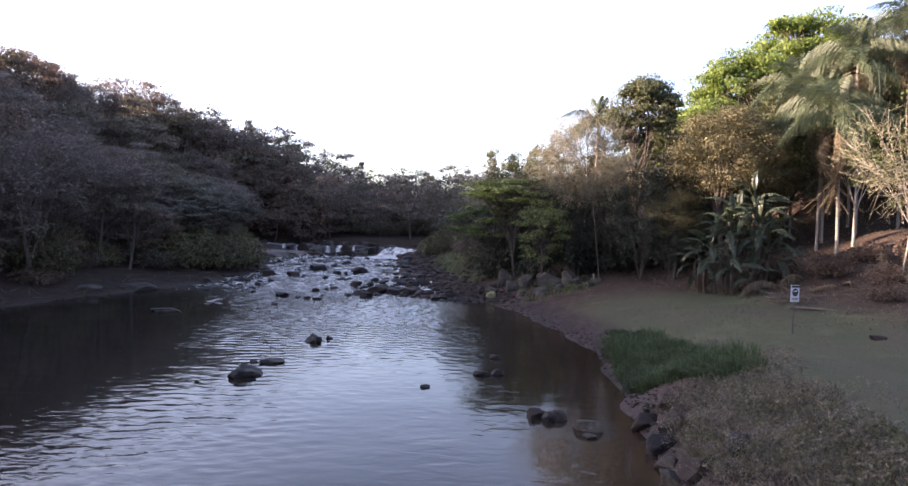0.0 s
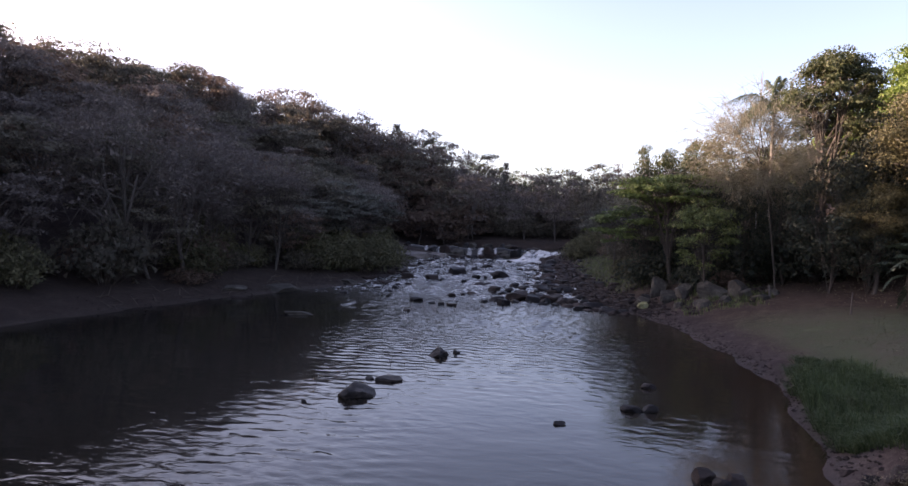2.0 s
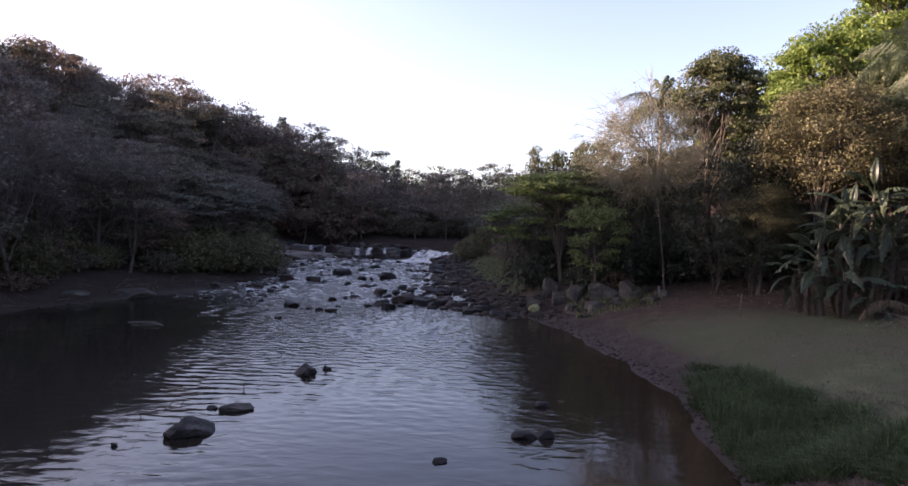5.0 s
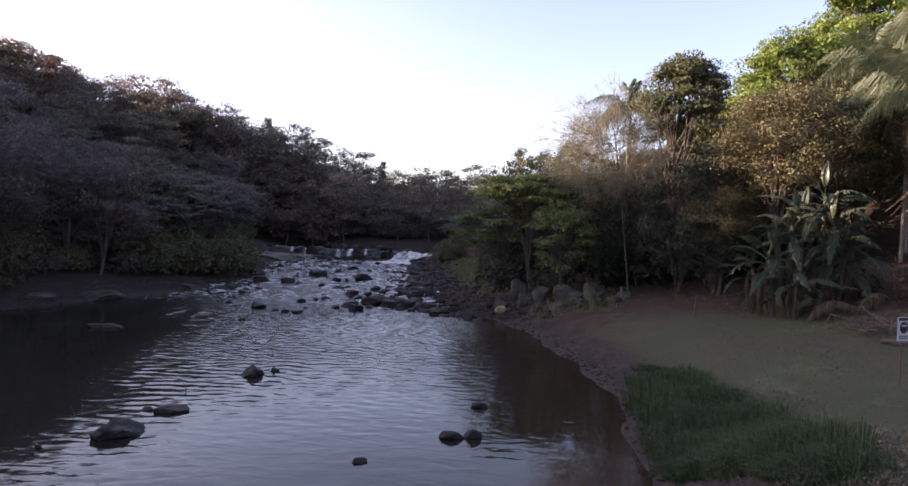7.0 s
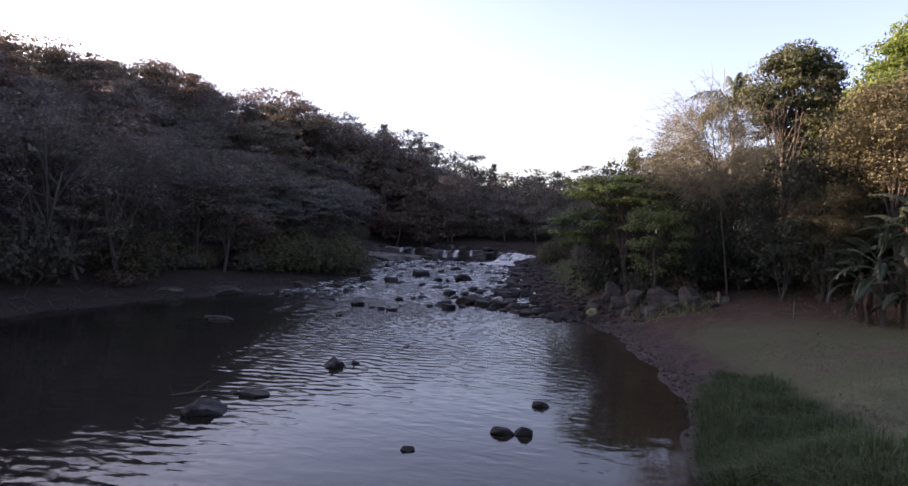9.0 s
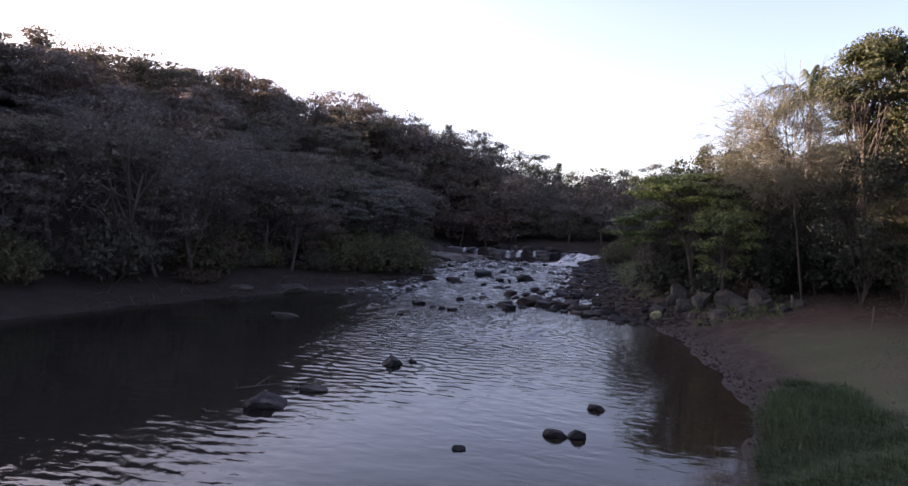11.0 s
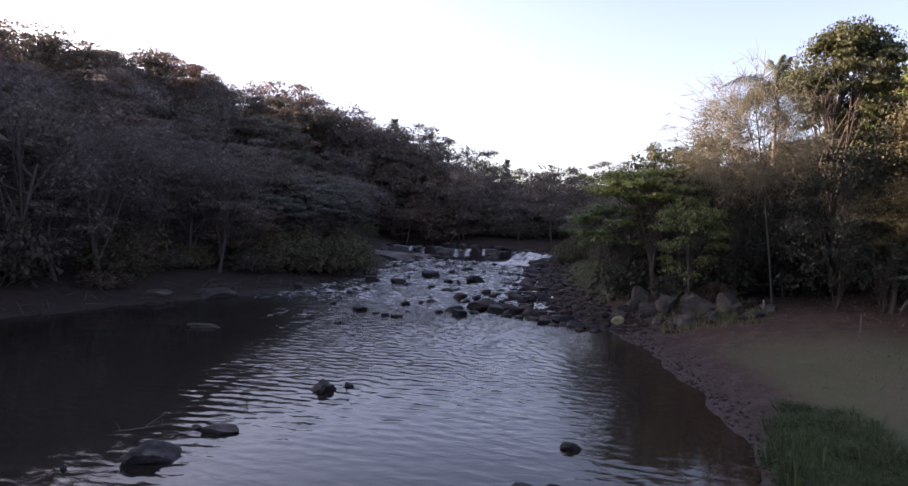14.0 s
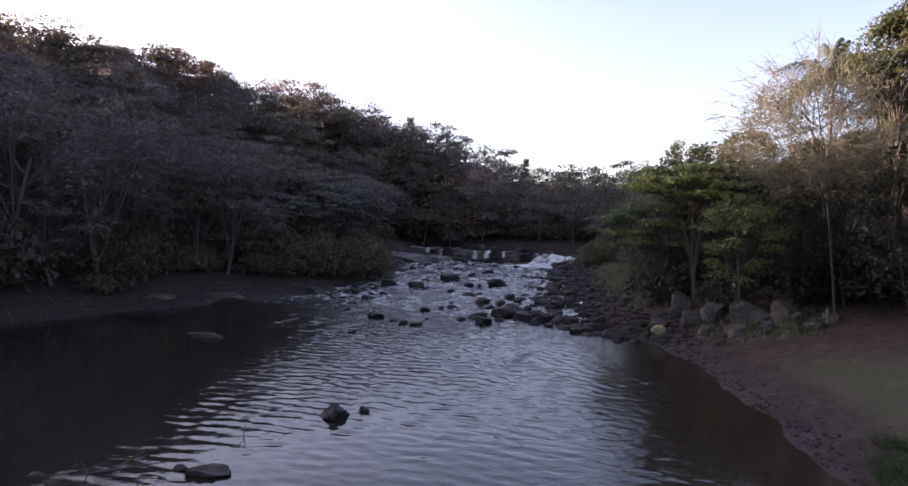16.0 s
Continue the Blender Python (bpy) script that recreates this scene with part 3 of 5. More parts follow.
# ---------------------------------------------------------------- trees
def make_tree(name, label, seed, mats, trunk_r, crown_z, radii, fork_z, k=(7, 5, 4), leaf=(60, 0.2, 0.12, 0.3), lean=(0, 0), hang=0.0, top_bias=0.25, whips=0, stems=1, lump=(1, 1, 0.8), category="tree", pads=0.0):
    """A tree at the origin: an empty with a trunk (all limbs), a crown of leaf lumps and, where bare, its fine branchwork.
    k: limbs, boughs a limb, twigs a bough. leaf: leaves a lump, length, width, lump radius."""
    rng = np.random.default_rng(seed)
    root = thing(name, label, category)
    wood, twigs, ends = Tubes(), Tubes(), []
    centre, ell = np.array((lean[0], lean[1], crown_z), float), np.array(radii, float)
    for stem in range(stems):
        foot = np.array((0.0, 0, -0.25)) + (rng.normal(size=3) * (0.25, 0.25, 0) if stems > 1 else 0)
        head = centre + rng.normal(size=3) * ell * 0.18 + (0, 0, -0.1 * ell[2])
        bend = foot * 0.5 + head * 0.5 + rng.normal(size=3) * (0.35, 0.35, 0.1)
        r0 = trunk_r / math.sqrt(stems)
        line = wood.add(foot, bend, head, r0, r0 * 0.35, 8, 6)
        fork = int(np.clip(8 * fork_z / crown_z, 1, 6))
        n1 = max(2, k[0] // stems)
        for i in range(n1):
            g = (i + rng.uniform(0, 0.8)) / n1
            a = 2.4 * i + rng.uniform(-0.4, 0.4) + stem
            el = top_bias + (1 - top_bias) * rng.uniform(-0.85, 1)
            d1 = np.array((math.cos(a) * math.sqrt(max(0.02, 1 - el * el)), math.sin(a) * math.sqrt(max(0.02, 1 - el * el)), el))
            e1 = centre + ell * d1 * rng.uniform(0.45, 0.62)
            s1 = line[fork + int(g * (8 - fork))]
            m1 = (s1 + e1) / 2 + np.array((0, 0, -0.08 * ell[2] + 0.12 * ell[0] * rng.uniform(-1, 1)))
            l1 = wood.add(s1, m1, e1, r0 * 0.36, r0 * 0.17, 4, 5)
            for j in range(k[1]):
                d2 = d1 + rng.normal(size=3) * 0.55
                d2 /= np.linalg.norm(d2)
                e2 = centre + ell * d2 * rng.uniform(0.66, 0.95)
                s2 = l1[1 + j % 4]
                l2 = wood.add(s2, (s2 + e2) / 2 + rng.normal(size=3) * 0.07 * ell[0], e2, r0 * 0.19, r0 * 0.07, 2, 3)
                ends.append(e2)
                for q in range(k[2]):
                    e3 = e2 + rng.normal(size=3) * ell * 0.2 + d2 * ell * 0.12
                    s3 = l2[1 + q % 2]
                    l3 = twigs.add(s3, (s3 + e3) / 2 + rng.normal(size=3) * 0.1, e3, max(0.012, r0 * 0.06), 0.008, 2, 3)
                    for w in range(whips):
                        s4 = l3[1 + w % 2]
                        e4 = s4 + (rng.normal(size=3) * 0.6 + d2 * 0.5) * ell * 0.2
                        twigs.add(s4, (s4 + e4) / 2 + rng.normal(size=3) * 0.06, e4, 0.009, 0.004, 1, 3)
    part("trunk", wood.mesh(name + " wood", mats[0]), root)
    if k[2]:
        part("branchwork", twigs.mesh(name + " twigs", mats[2]), root, "fine bare twigs")
    if leaf[0]:
        if pads:
            v, f = pads_at(rng, np.array(ends), np.array(lump) * leaf[3], leaf[0], leaf[1], leaf[2], up=pads)
        else:
            v, f = clumps_at(rng, np.array(ends), np.array(lump) * leaf[3], leaf[0], leaf[1], leaf[2], hang)
        part("crown", mesh_of(name + " leaves", v, f, mats[1]), root)
    return root


def at(x, y, turn=0.0, size=1.0, sz=None, sink=0.12):
    return pose(x, y, gz(x, y) - sink, 0, 0, turn) @ Matrix.Diagonal((size, size, sz or size, 1))


class Kind:
    """A kind of plant: the first call places the built one, later calls copies."""

    def __init__(self, ob, group=""):
        self.ob, self.used = ob, False
        if group:
            ob["group"] = group

    def place(self, m, label=""):
        if not self.used:
            self.used = True
            self.ob.matrix_basis = m
            ob = self.ob
        else:
            base = self.ob.matrix_basis.copy()
            self.ob.matrix_basis = Matrix.Identity(4)
            ob = copy_thing(self.ob, m)
            self.ob.matrix_basis = base
        if label:
            ob["label"] = label
        return ob


def scatter(rng, x0, x1, y0, y1, gap, keep, tries=4000):
    pts = []
    for _ in range(tries):
        x, y = rng.uniform(x0, x1), rng.uniform(y0, y1)
        if keep(x, y) and all((x - a) ** 2 + (y - b) ** 2 > gap * gap for a, b in pts):
            pts.append((x, y))
    return pts


# ---- woods on the shaded slope
SLOPE = "woods on the shaded slope"
shade_kinds = [
    Kind(make_tree("tree", "grey-brown woodland tree with thin dull foliage on the shaded slope", 11, (M_LIMB, L_GREY, M_TWIG_GREY), 0.15, 4.3, (2.9, 2.9, 3.0), 1.2, (8, 4, 2), (120, 0.16, 0.13, 1.0), whips=1, lump=(1.0, 1.0, 0.34), pads=0.9), SLOPE),
    Kind(make_tree("tree", "dark green spreading woodland tree on the shaded slope", 12, (M_LIMB, L_SHADE), 0.17, 4.5, (3.2, 3.2, 2.9), 1.4, (9, 4, 0), (135, 0.16, 0.13, 1.1), lump=(1.0, 1.0, 0.42), pads=0.9), SLOPE),
    Kind(make_tree("tree", "brownish woodland tree with layered crown on the shaded slope", 13, (M_LIMB, L_BROWN), 0.16, 4.2, (3.1, 3.1, 2.5), 1.3, (9, 4, 0), (125, 0.16, 0.13, 1.1), lump=(1.0, 1.0, 0.32), pads=0.9), SLOPE),
    Kind(make_tree("tree", "flat-topped dull green woodland tree on the shaded slope", 14, (M_LIMB, L_SHADE), 0.15, 5.4, (3.6, 3.6, 1.5), 2.4, (10, 4, 0), (135, 0.16, 0.13, 1.1), top_bias=0.35, lump=(1.0, 1.0, 0.3), pads=0.9), SLOPE),
    Kind(make_tree("tree", "nearly leafless pale-limbed tree on the shaded slope", 15, (M_LIMB, L_GREY, M_TWIG_GREY), 0.12, 4.4, (2.9, 2.9, 2.8), 1.2, (9, 5, 4), (40, 0.14, 0.1, 0.8), whips=3, pads=0.9), SLOPE),
]
feather = Kind(make_tree("tree", "grey-green tree with feathery layers over several pale stems", 16, (M_LIMB_PALE, L_GREYGREEN_DULL, M_TWIG_GREY), 0.14, 3.7, (2.7, 2.7, 1.7), 1.0, (10, 5, 2), (130, 0.13, 0.09, 0.85), top_bias=0.3, stems=3, lump=(1.0, 1.0, 0.2), pads=0.9), SLOPE)
rng = np.random.default_rng(5)


def on_left(x, y):
    d = shore_left(y) - x
    # Second case: out-of-view trees added to keep sun off the lawn.
    return (3.4 if y < 44 else 4.5) < d < 37 and (x > -6 - 1.45 * (y - 4) or y < 26 and x > -46)


left_spots = scatter(rng, -62, -14, 0, 80, 3.5, on_left, 6500)
for x, y in left_spots:
    d = shore_left(y) - x
    i = rng.choice(5, p=[0.29, 0.26, 0.22, 0.17, 0.06])
    ridge = d > 28
    if y < 17 and rng.uniform() < 0.6:
        continue
    s = rng.uniform(0.8, 1.2) * (0.8 if d < 7 else 1.0)
    if ridge:
        i, s = (1, 2, 3, 1, 0)[i], rng.uniform(0.95, 1.15)
    tall = s * rng.uniform(0.85, 1.1)
    if y < 60:      # crowns keep to the line of the ridge
        tall = min(tall, max(0.55, (4.6 + 0.222 * math.hypot(x - 3, y - 7) - gz(x, y)) / 7.2))
    shade_kinds[i].place(at(x, y, rng.uniform(0, 360), s, tall, (2.6 if 26 < y < 42 else 1.3 if y < 48 else 0.3) if ridge else 0.12))
for x, y, turn, s in ((-22.8, 33.5, 40, 1.2), (-24.4, 30.0, 160, 1.25), (-22.0, 41.0, 250, 1.0), (-21.6, 56.5, 80, 0.9), (-23.6, 37.4, 10, 1.1)):
    shade_kinds[4].place(at(x, y, turn, s))
for x, y, turn, s in ((-21.2, 50.6, 0, 0.95), (-21.4, 54.0, 130, 1.05), (-22.4, 47.0, 250, 0.9), (-23.2, 52.0, 60, 1.15)):
    feather.place(at(x, y, turn, s))


def reach(x, y, top, tall, wide, turn=0.0):
    """Stands a tree of the given built height so that its top comes to a level."""
    z = gz(x, y) - 0.3
    return pose(x, y, z, 0, 0, turn) @ Matrix.Diagonal((wide, wide, (top - z) / tall, 1))


shade_kinds[3].place(reach(-45.5, 84.0, 19.6, 6.9, 1.3, 20), "broad flat-topped tree standing against the sky on the ridge")
shade_kinds[3].place(reach(-40.5, 88.0, 18.6, 6.9, 0.9, 100), "flat-topped tree standing against the sky on the ridge")
shade_kinds[1].place(reach(-45.0, 38.0, 18.1, 7.4, 1.1, 70), "broad round-crowned tree standing against the sky on the ridge")
for x, y, top in ((-50.1, 75.4, 21.4), (-47.0, 78.0, 20.6)):
    shade_kinds[4].place(reach(x, y, top, 7.2, 1.1, 60 * y), "leafless twiggy tree on the ridge line")


# ---- far woods, one mass of crowns on thin trunks for each colour
def far_wood(label, seed, spots, leafy, tall=(5.6, 9.4), leaf=(0.19, 0.16), each=70):
    rng = np.random.default_rng(seed)
    wood, ends = Tubes(), []
    for x, y in spots:
        z, k = gz(x, y), 1.0 - 0.3 * soft(34, 46, -x)
        h = rng.uniform(*tall) * k
        wood.add((x, y, z - 0.3), (x + rng.normal() * 0.3, y, z + h * 0.4), (x + rng.normal() * 0.5, y, z + h * 0.75), 0.09, 0.05, 4, 5)
        for i in range(17):
            a, el = 2.4 * i, rng.uniform(-0.8, 1)
            r = math.sqrt(max(0.05, 1 - el * el)) * rng.uniform(0.5, 1)
            e = np.array((x + math.cos(a) * r * 2.9, y + math.sin(a) * r * 2.5, z + h * 0.56 + el * h * 0.4))
            if i % 2 == 0:
                wood.add((x, y, z + h * 0.4), (x, y, z + h * 0.5), e, 0.06, 0.02, 2, 3)
            ends.append(e)
    v, f = pads_at(rng, np.array(ends), (1.25, 1.25, 0.62), each, leaf[0], leaf[1], 0.3)
    thing("far_trunks", "thin trunks of the woods beyond the rapids", "woods", kind="stuff", data=wood.mesh("far trunks", M_TWIG_GREY))
    thing("far_woods", label, "woods", kind="stuff", data=mesh_of("far woods", v, f, leafy))


def on_far(x, y):
    return y > 80.5 and x > -58 + (y - 80) * 0.1 and x < 8 + (y - 82) * 0.4


spots = scatter(rng, -60, 50, 80.5, 128, 3.7, on_far, 4000)
front = [p for p in spots if p[1] < 112]
far_wood("dark mixed woods beyond the rapids", 21, front[::2], L_GREY)
far_wood("dull green woods beyond the rapids", 25, front[1::2], L_SHADE)
far_wood("dark undergrowth closing the far woods", 23, scatter(rng, -44, 30, 86, 128, 3.2, on_far, 1200)[:150], L_SHADE, (3.2, 4.8), (0.28, 0.22), 46)
far_wood("grey-brown thicket on the flank beyond the rapids", 24, scatter(rng, -52, -19, 78, 98, 2.5, lambda x, y: True, 700)[:95], L_BROWN, (3.0, 4.8), (0.28, 0.22), 40)
far_wood("yellow-green treetops on the distant skyline", 22, [p for p in spots if p[1] >= 112], L_OLIVE)
# single trees that stand out on the far skyline
spire = Kind(make_tree("tree", "narrow dark conifer-like tree on the skyline", 17, (M_LIMB, L_GREYGREEN_DULL), 0.12, 4.4, (1.1, 1.1, 3.6), 0.8, (12, 4, 0), (60, 0.2, 0.12, 0.5), lump=(1.0, 1.0, 0.5), pads=0.9), "skyline trees")
wispy = Kind(make_tree("tree", "tall wispy pale tree on the distant skyline", 18, (M_LIMB_PALE, L_OLIVE, M_TWIG_TAN), 0.13, 6.0, (2.2, 2.2, 2.6), 2.4, (9, 4, 3), (34, 0.2, 0.15, 0.6), whips=2, pads=0.9), "skyline trees")
for x, y, top, wide in ((-39.9, 108.5, 21.8, 1.0), (-20.6, 110.0, 15.4, 0.7)):
    spire.place(reach(x, y, top, 8.0, wide, 11 * y))
for x, y, top, wide in ((-33.0, 110.0, 19.2, 1.25), (2.4, 112.0, 18.0, 1.0), (6.2, 112.0, 17.4, 1.1), (-44.5, 106.0, 21.4, 1.0), (9.4, 108.0, 18.4, 0.9)):
    wispy.place(reach(x, y, top, 8.6, wide, 17 * y))

# ---- the sunlit slope, tree by tree
umbrella = make_tree("tree", "flat spreading tree with fresh green feathery layers", 31, (M_BARK, L_UMBRELLA), 0.14, 5.1, (3.2, 2.7, 1.0), 1.8, (13, 6, 0), (170, 0.12, 0.075, 0.85), top_bias=0.2, lump=(1.1, 1.1, 0.2), pads=0.9)
umbrella.matrix_basis = at(2.9, 41.6, 20, 1.0, 1.04)
umbrella_low = make_tree("tree", "green layered tree leaning out below the spreading one", 44, (M_BARK, L_UMBRELLA), 0.1, 3.5, (2.1, 1.9, 1.5), 1.2, (9, 5, 0), (150, 0.12, 0.075, 0.65), lump=(1.1, 1.1, 0.24), pads=0.9)
umbrella_low.matrix_basis = at(0.9, 43.4, 0, 1.15, 1.05)
low_green = make_tree("tree", "small leafy green tree above the boulders", 32, (M_BARK, L_GREEN), 0.09, 3.0, (1.8, 1.6, 1.9), 0.6, (11, 6, 0), (120, 0.1, 0.065, 0.5), stems=2, lump=(1.0, 1.0, 0.5), pads=0.3)
low_green.matrix_basis = at(4.1, 38.3, 70)
grey_feather = make_tree("tree", "slender grey-green tree with a pale trunk on the grassy knoll", 33, (M_LIMB_PALE, L_GREYGREEN_DULL), 0.085, 3.5, (2.6, 2.4, 1.15), 1.9, (12, 5, 0), (150, 0.13, 0.075, 0.8), lump=(1.1, 1.1, 0.2), pads=0.9)
grey_feather.matrix_basis = at(-0.6, 50.0, 0)
bare = make_tree("tree", "tall leafless tree with slim pale trunk and dense tan twigs", 34, (M_BARK, L_TAN, M_TWIG_TAN), 0.05, 7.1, (2.7, 2.5, 2.3), 4.4, (15, 6, 5), (80, 0.07, 0.045, 0.6), whips=10, top_bias=0.1, stems=1, lean=(-1.1, 0))
bare.matrix_basis = at(7.4, 37.2, 0)
dome = make_tree("tree", "tall dome-crowned olive tree with dark inner foliage", 35, (M_BARK, L_OLIVE), 0.18, 8.6, (2.3, 2.3, 2.9), 3.6, (18, 7, 0), (230, 0.1, 0.08, 0.72), top_bias=0.2, lump=(1.0, 1.0, 0.5), pads=0.3)
dome.matrix_basis = at(10.2, 40.5, 0)
rust = make_tree("tree", "rusty-brown leaved tree catching low sun", 36, (M_BARK, L_RUST), 0.16, 5.7, (2.5, 2.3, 2.4), 2.4, (15, 7, 0), (380, 0.08, 0.06, 0.74))
brown = Kind(rust)
brown.place(at(13.2, 34.2, 0, 1.12, 1.06))
for x, y, turn, size, tall in ((14.9, 35.4, 130, 0.95, 0.75), (10.9, 35.4, 250, 0.7, 0.6)):
    brown.place(at(x, y, turn, size, tall))
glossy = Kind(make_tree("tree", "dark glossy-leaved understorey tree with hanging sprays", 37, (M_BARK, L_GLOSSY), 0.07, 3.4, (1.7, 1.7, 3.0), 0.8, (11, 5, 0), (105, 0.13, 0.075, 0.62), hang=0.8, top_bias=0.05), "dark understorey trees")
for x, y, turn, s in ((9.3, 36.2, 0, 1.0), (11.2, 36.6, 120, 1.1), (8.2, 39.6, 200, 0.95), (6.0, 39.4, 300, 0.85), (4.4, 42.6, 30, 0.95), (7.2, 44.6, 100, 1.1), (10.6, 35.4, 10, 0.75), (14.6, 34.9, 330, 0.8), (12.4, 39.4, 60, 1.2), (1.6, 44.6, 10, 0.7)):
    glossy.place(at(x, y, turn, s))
lime = Kind(make_tree("tree", "broad bright green tree lit by the low sun", 38, (M_BARK, L_LIME), 0.28, 8.0, (4.3, 4.3, 3.0), 3.4, (16, 6, 0), (270, 0.17, 0.12, 1.15), top_bias=0.2, lump=(1.05, 1.05, 0.55), pads=0.3), "bright green trees")
lime.place(at(20.6, 52.0, 0, 0.95))
lime.place(at(26.2, 54.5, 90, 1.05))
lime.place(at(17.2, 48.0, 200, 0.75))
lime.place(at(14.2, 47.0, 300, 0.72))
SUNSIDE = "woods on the sunlit slope"
olive = Kind(make_tree("tree", "olive-green woodland tree on the sunlit slope", 39, (M_BARK, L_OLIVE), 0.15, 4.8, (2.7, 2.7, 2.8), 1.6, (9, 5, 0), (92, 0.17, 0.125, 0.9)), SUNSIDE)
tan_k = Kind(make_tree("tree", "dry tan tree with fine bare twigs on the sunlit slope", 40, (M_TWIG_TAN, L_TAN, M_TWIG_TAN), 0.08, 4.6, (2.5, 2.5, 2.6), 1.4, (8, 5, 3), (16, 0.17, 0.1, 0.8), whips=3), SUNSIDE)
rust_k = Kind(make_tree("tree", "brown-leaved tree on the sunlit slope", 41, (M_BARK, L_RUST), 0.14, 4.4, (2.5, 2.5, 2.5), 1.4, (9, 5, 0), (76, 0.18, 0.13, 0.85)), SUNSIDE)
SUNNY = [olive, tan_k, rust_k]
tan_k.place(reach(24.6, 58.0, 20.2, 7.2, 0.9), "leafless tan tree rising behind the bright green crowns")
taken = [(3.2, 40.5), (7.3, 37), (10.2, 40.5), (12.4, 34), (20.6, 52), (26.2, 54.5), (16.5, 32), (19.5, 34), (18, 36), (21, 36), (16.8, 47.5)]


def on_right(x, y):
    d = x - shore_right(min(y, 69))
    if y > 69:
        d = min(d, (x - 14) * 2 if y < 82 else x - 8 - (y - 82) * 0.4)
    if y < 40 and d < 19 or d < 5.5 or x > 4 + 0.7 * y or x - shore_right(min(y, 69)) > 45:
        return False
    return all((x - a) ** 2 + (y - b) ** 2 > 6 for a, b in taken)


for i, (x, y) in enumerate(((22.4, 40.0), (24.2, 38.2), (25.6, 41.5), (20.4, 41.2), (23.4, 44.6), (18.4, 42.6), (27.4, 44.0), (26.4, 37.0), (14.6, 43.6), (21.6, 47.4), (24.6, 34.4), (22.6, 31.6), (13.0, 46.2), (10.4, 47.5), (28.5, 38.5), (15.8, 37.2), (17.4, 38.8), (14.4, 38.6), (16.6, 36.0))):
    SUNNY[(0, 0, 2, 0, 1)[i % 5]].place(at(x, y, 67 * i, 0.85 + 0.07 * (i % 4)))
for x, y in scatter(rng, -4, 55, 30, 108, 4.4, on_right, 3500):
    i = rng.choice(3, p=[0.55, 0.27, 0.18])
    s = rng.uniform(0.75, 1.1)
    SUNNY[i].place(at(x, y, rng.uniform(0, 360), s, s * rng.uniform(0.85, 1.15)))


# ---- shrubs
def make_bush(label, seed, leafy, radii, tips, leaf, up=0.4, bark=None):
    rng = np.random.default_rng(seed)
    root = thing("bush", label, "bush")
    wood, ends = Tubes(), []
    for i in range(tips):
        a, r = 2.4 * i, math.sqrt((i + 0.5) / tips)
        e = np.array((math.cos(a) * r * radii[0], math.sin(a) * r * radii[1], radii[2] * (0.25 + 0.75 * math.sqrt(max(0, 1 - r * r)) * rng.uniform(0.7, 1.1))))
        s = np.array((math.cos(a) * 0.15 * r, math.sin(a) * 0.15 * r, -0.15))
        line = wood.add(s, (s + e) / 2 + rng.normal(size=3) * 0.1, e, 0.02, 0.006, 3, 3)
        ends += [e, line[2] * (0.9, 0.9, 0.8)]
    part("woody_base", wood.mesh("bush stems", bark or M_BARK), root)
    v, f = pads_at(rng, np.array(ends), np.array(radii) * (0.34, 0.34, 0.26), leaf[0], leaf[1], leaf[2], 0.2, 0.5)
    v[:, 2] = np.maximum(v[:, 2], 0.02)
    part("foliage", mesh_of("bush leaves", v, f, leafy), root)
    return root


bank_bush = Kind(make_bush("dense green bush on the muddy river bank", 51, L_BANK, (1.7, 1.5, 2.0), 24, (66, 0.13, 0.09)), "bushes along the bank")
dull_bush = Kind(make_bush("dull grey-green thicket at the foot of the wooded slope", 52, L_SHADE, (1.8, 1.6, 1.9), 20, (44, 0.16, 0.12)), "bushes along the bank")
# Leaf colour kept dark to stand in for deep shade under the trees.
under_bush = Kind(make_bush("dense understorey thicket, leaves darkened to stand in for shade below the trees", 54, L_GLOSSY, (1.8, 1.6, 1.9), 22, (48, 0.15, 0.1)), "understorey thickets")
dry_bush = Kind(make_bush("dry brown brushwood thicket", 53, L_BROWN, (1.5, 1.4, 1.4), 20, (46, 0.13, 0.09)), "bushes along the bank")
for x, y, s in ((-19.6, 46.5, 1.0), (-18.6, 48.6, 1.1), (-18.1, 51.0, 1.1), (-20.8, 44.8, 1.05), (-20.9, 48.2, 1.2), (-19.8, 52.5, 1.15), (-22.5, 46.0, 1.2), (0.3, 47.2, 0.6), (-4.2, 63.0, 0.9), (-3.2, 65.0, 1.0)):
    bank_bush.place(at(x, y, rng.uniform(0, 360), s))
for y in np.arange(15, 78, 1.4):
    x = shore_left(y) - rng.uniform(2.8, 6.5)
    wide = rng.uniform(0.6, 1.3)
    (dull_bush if rng.uniform() < 0.6 else dry_bush if rng.uniform() < 0.5 else bank_bush).place(at(x, y, rng.uniform(0, 360), wide, wide * rng.uniform(0.6, 1.3)))
for x, y in scatter(rng, -9, 12, 44, 69, 2.3, lambda x, y: 4.5 < x - shore_right(y) < 15, 500):
    (dull_bush if rng.uniform() < 0.6 else dry_bush).place(at(x, y, rng.uniform(0, 360), rng.uniform(0.6, 1.1)))
for y in np.arange(30, 84, 2.3):
    for d in (26.0, 33.0):
        dull_bush.place(at(shore_left(y) - d - rng.uniform(-1, 1), y + rng.uniform(-0.8, 0.8), rng.uniform(0, 360), rng.uniform(1.8, 2.4), sink=0.5), "dull thicket filling the woods along the ridge")
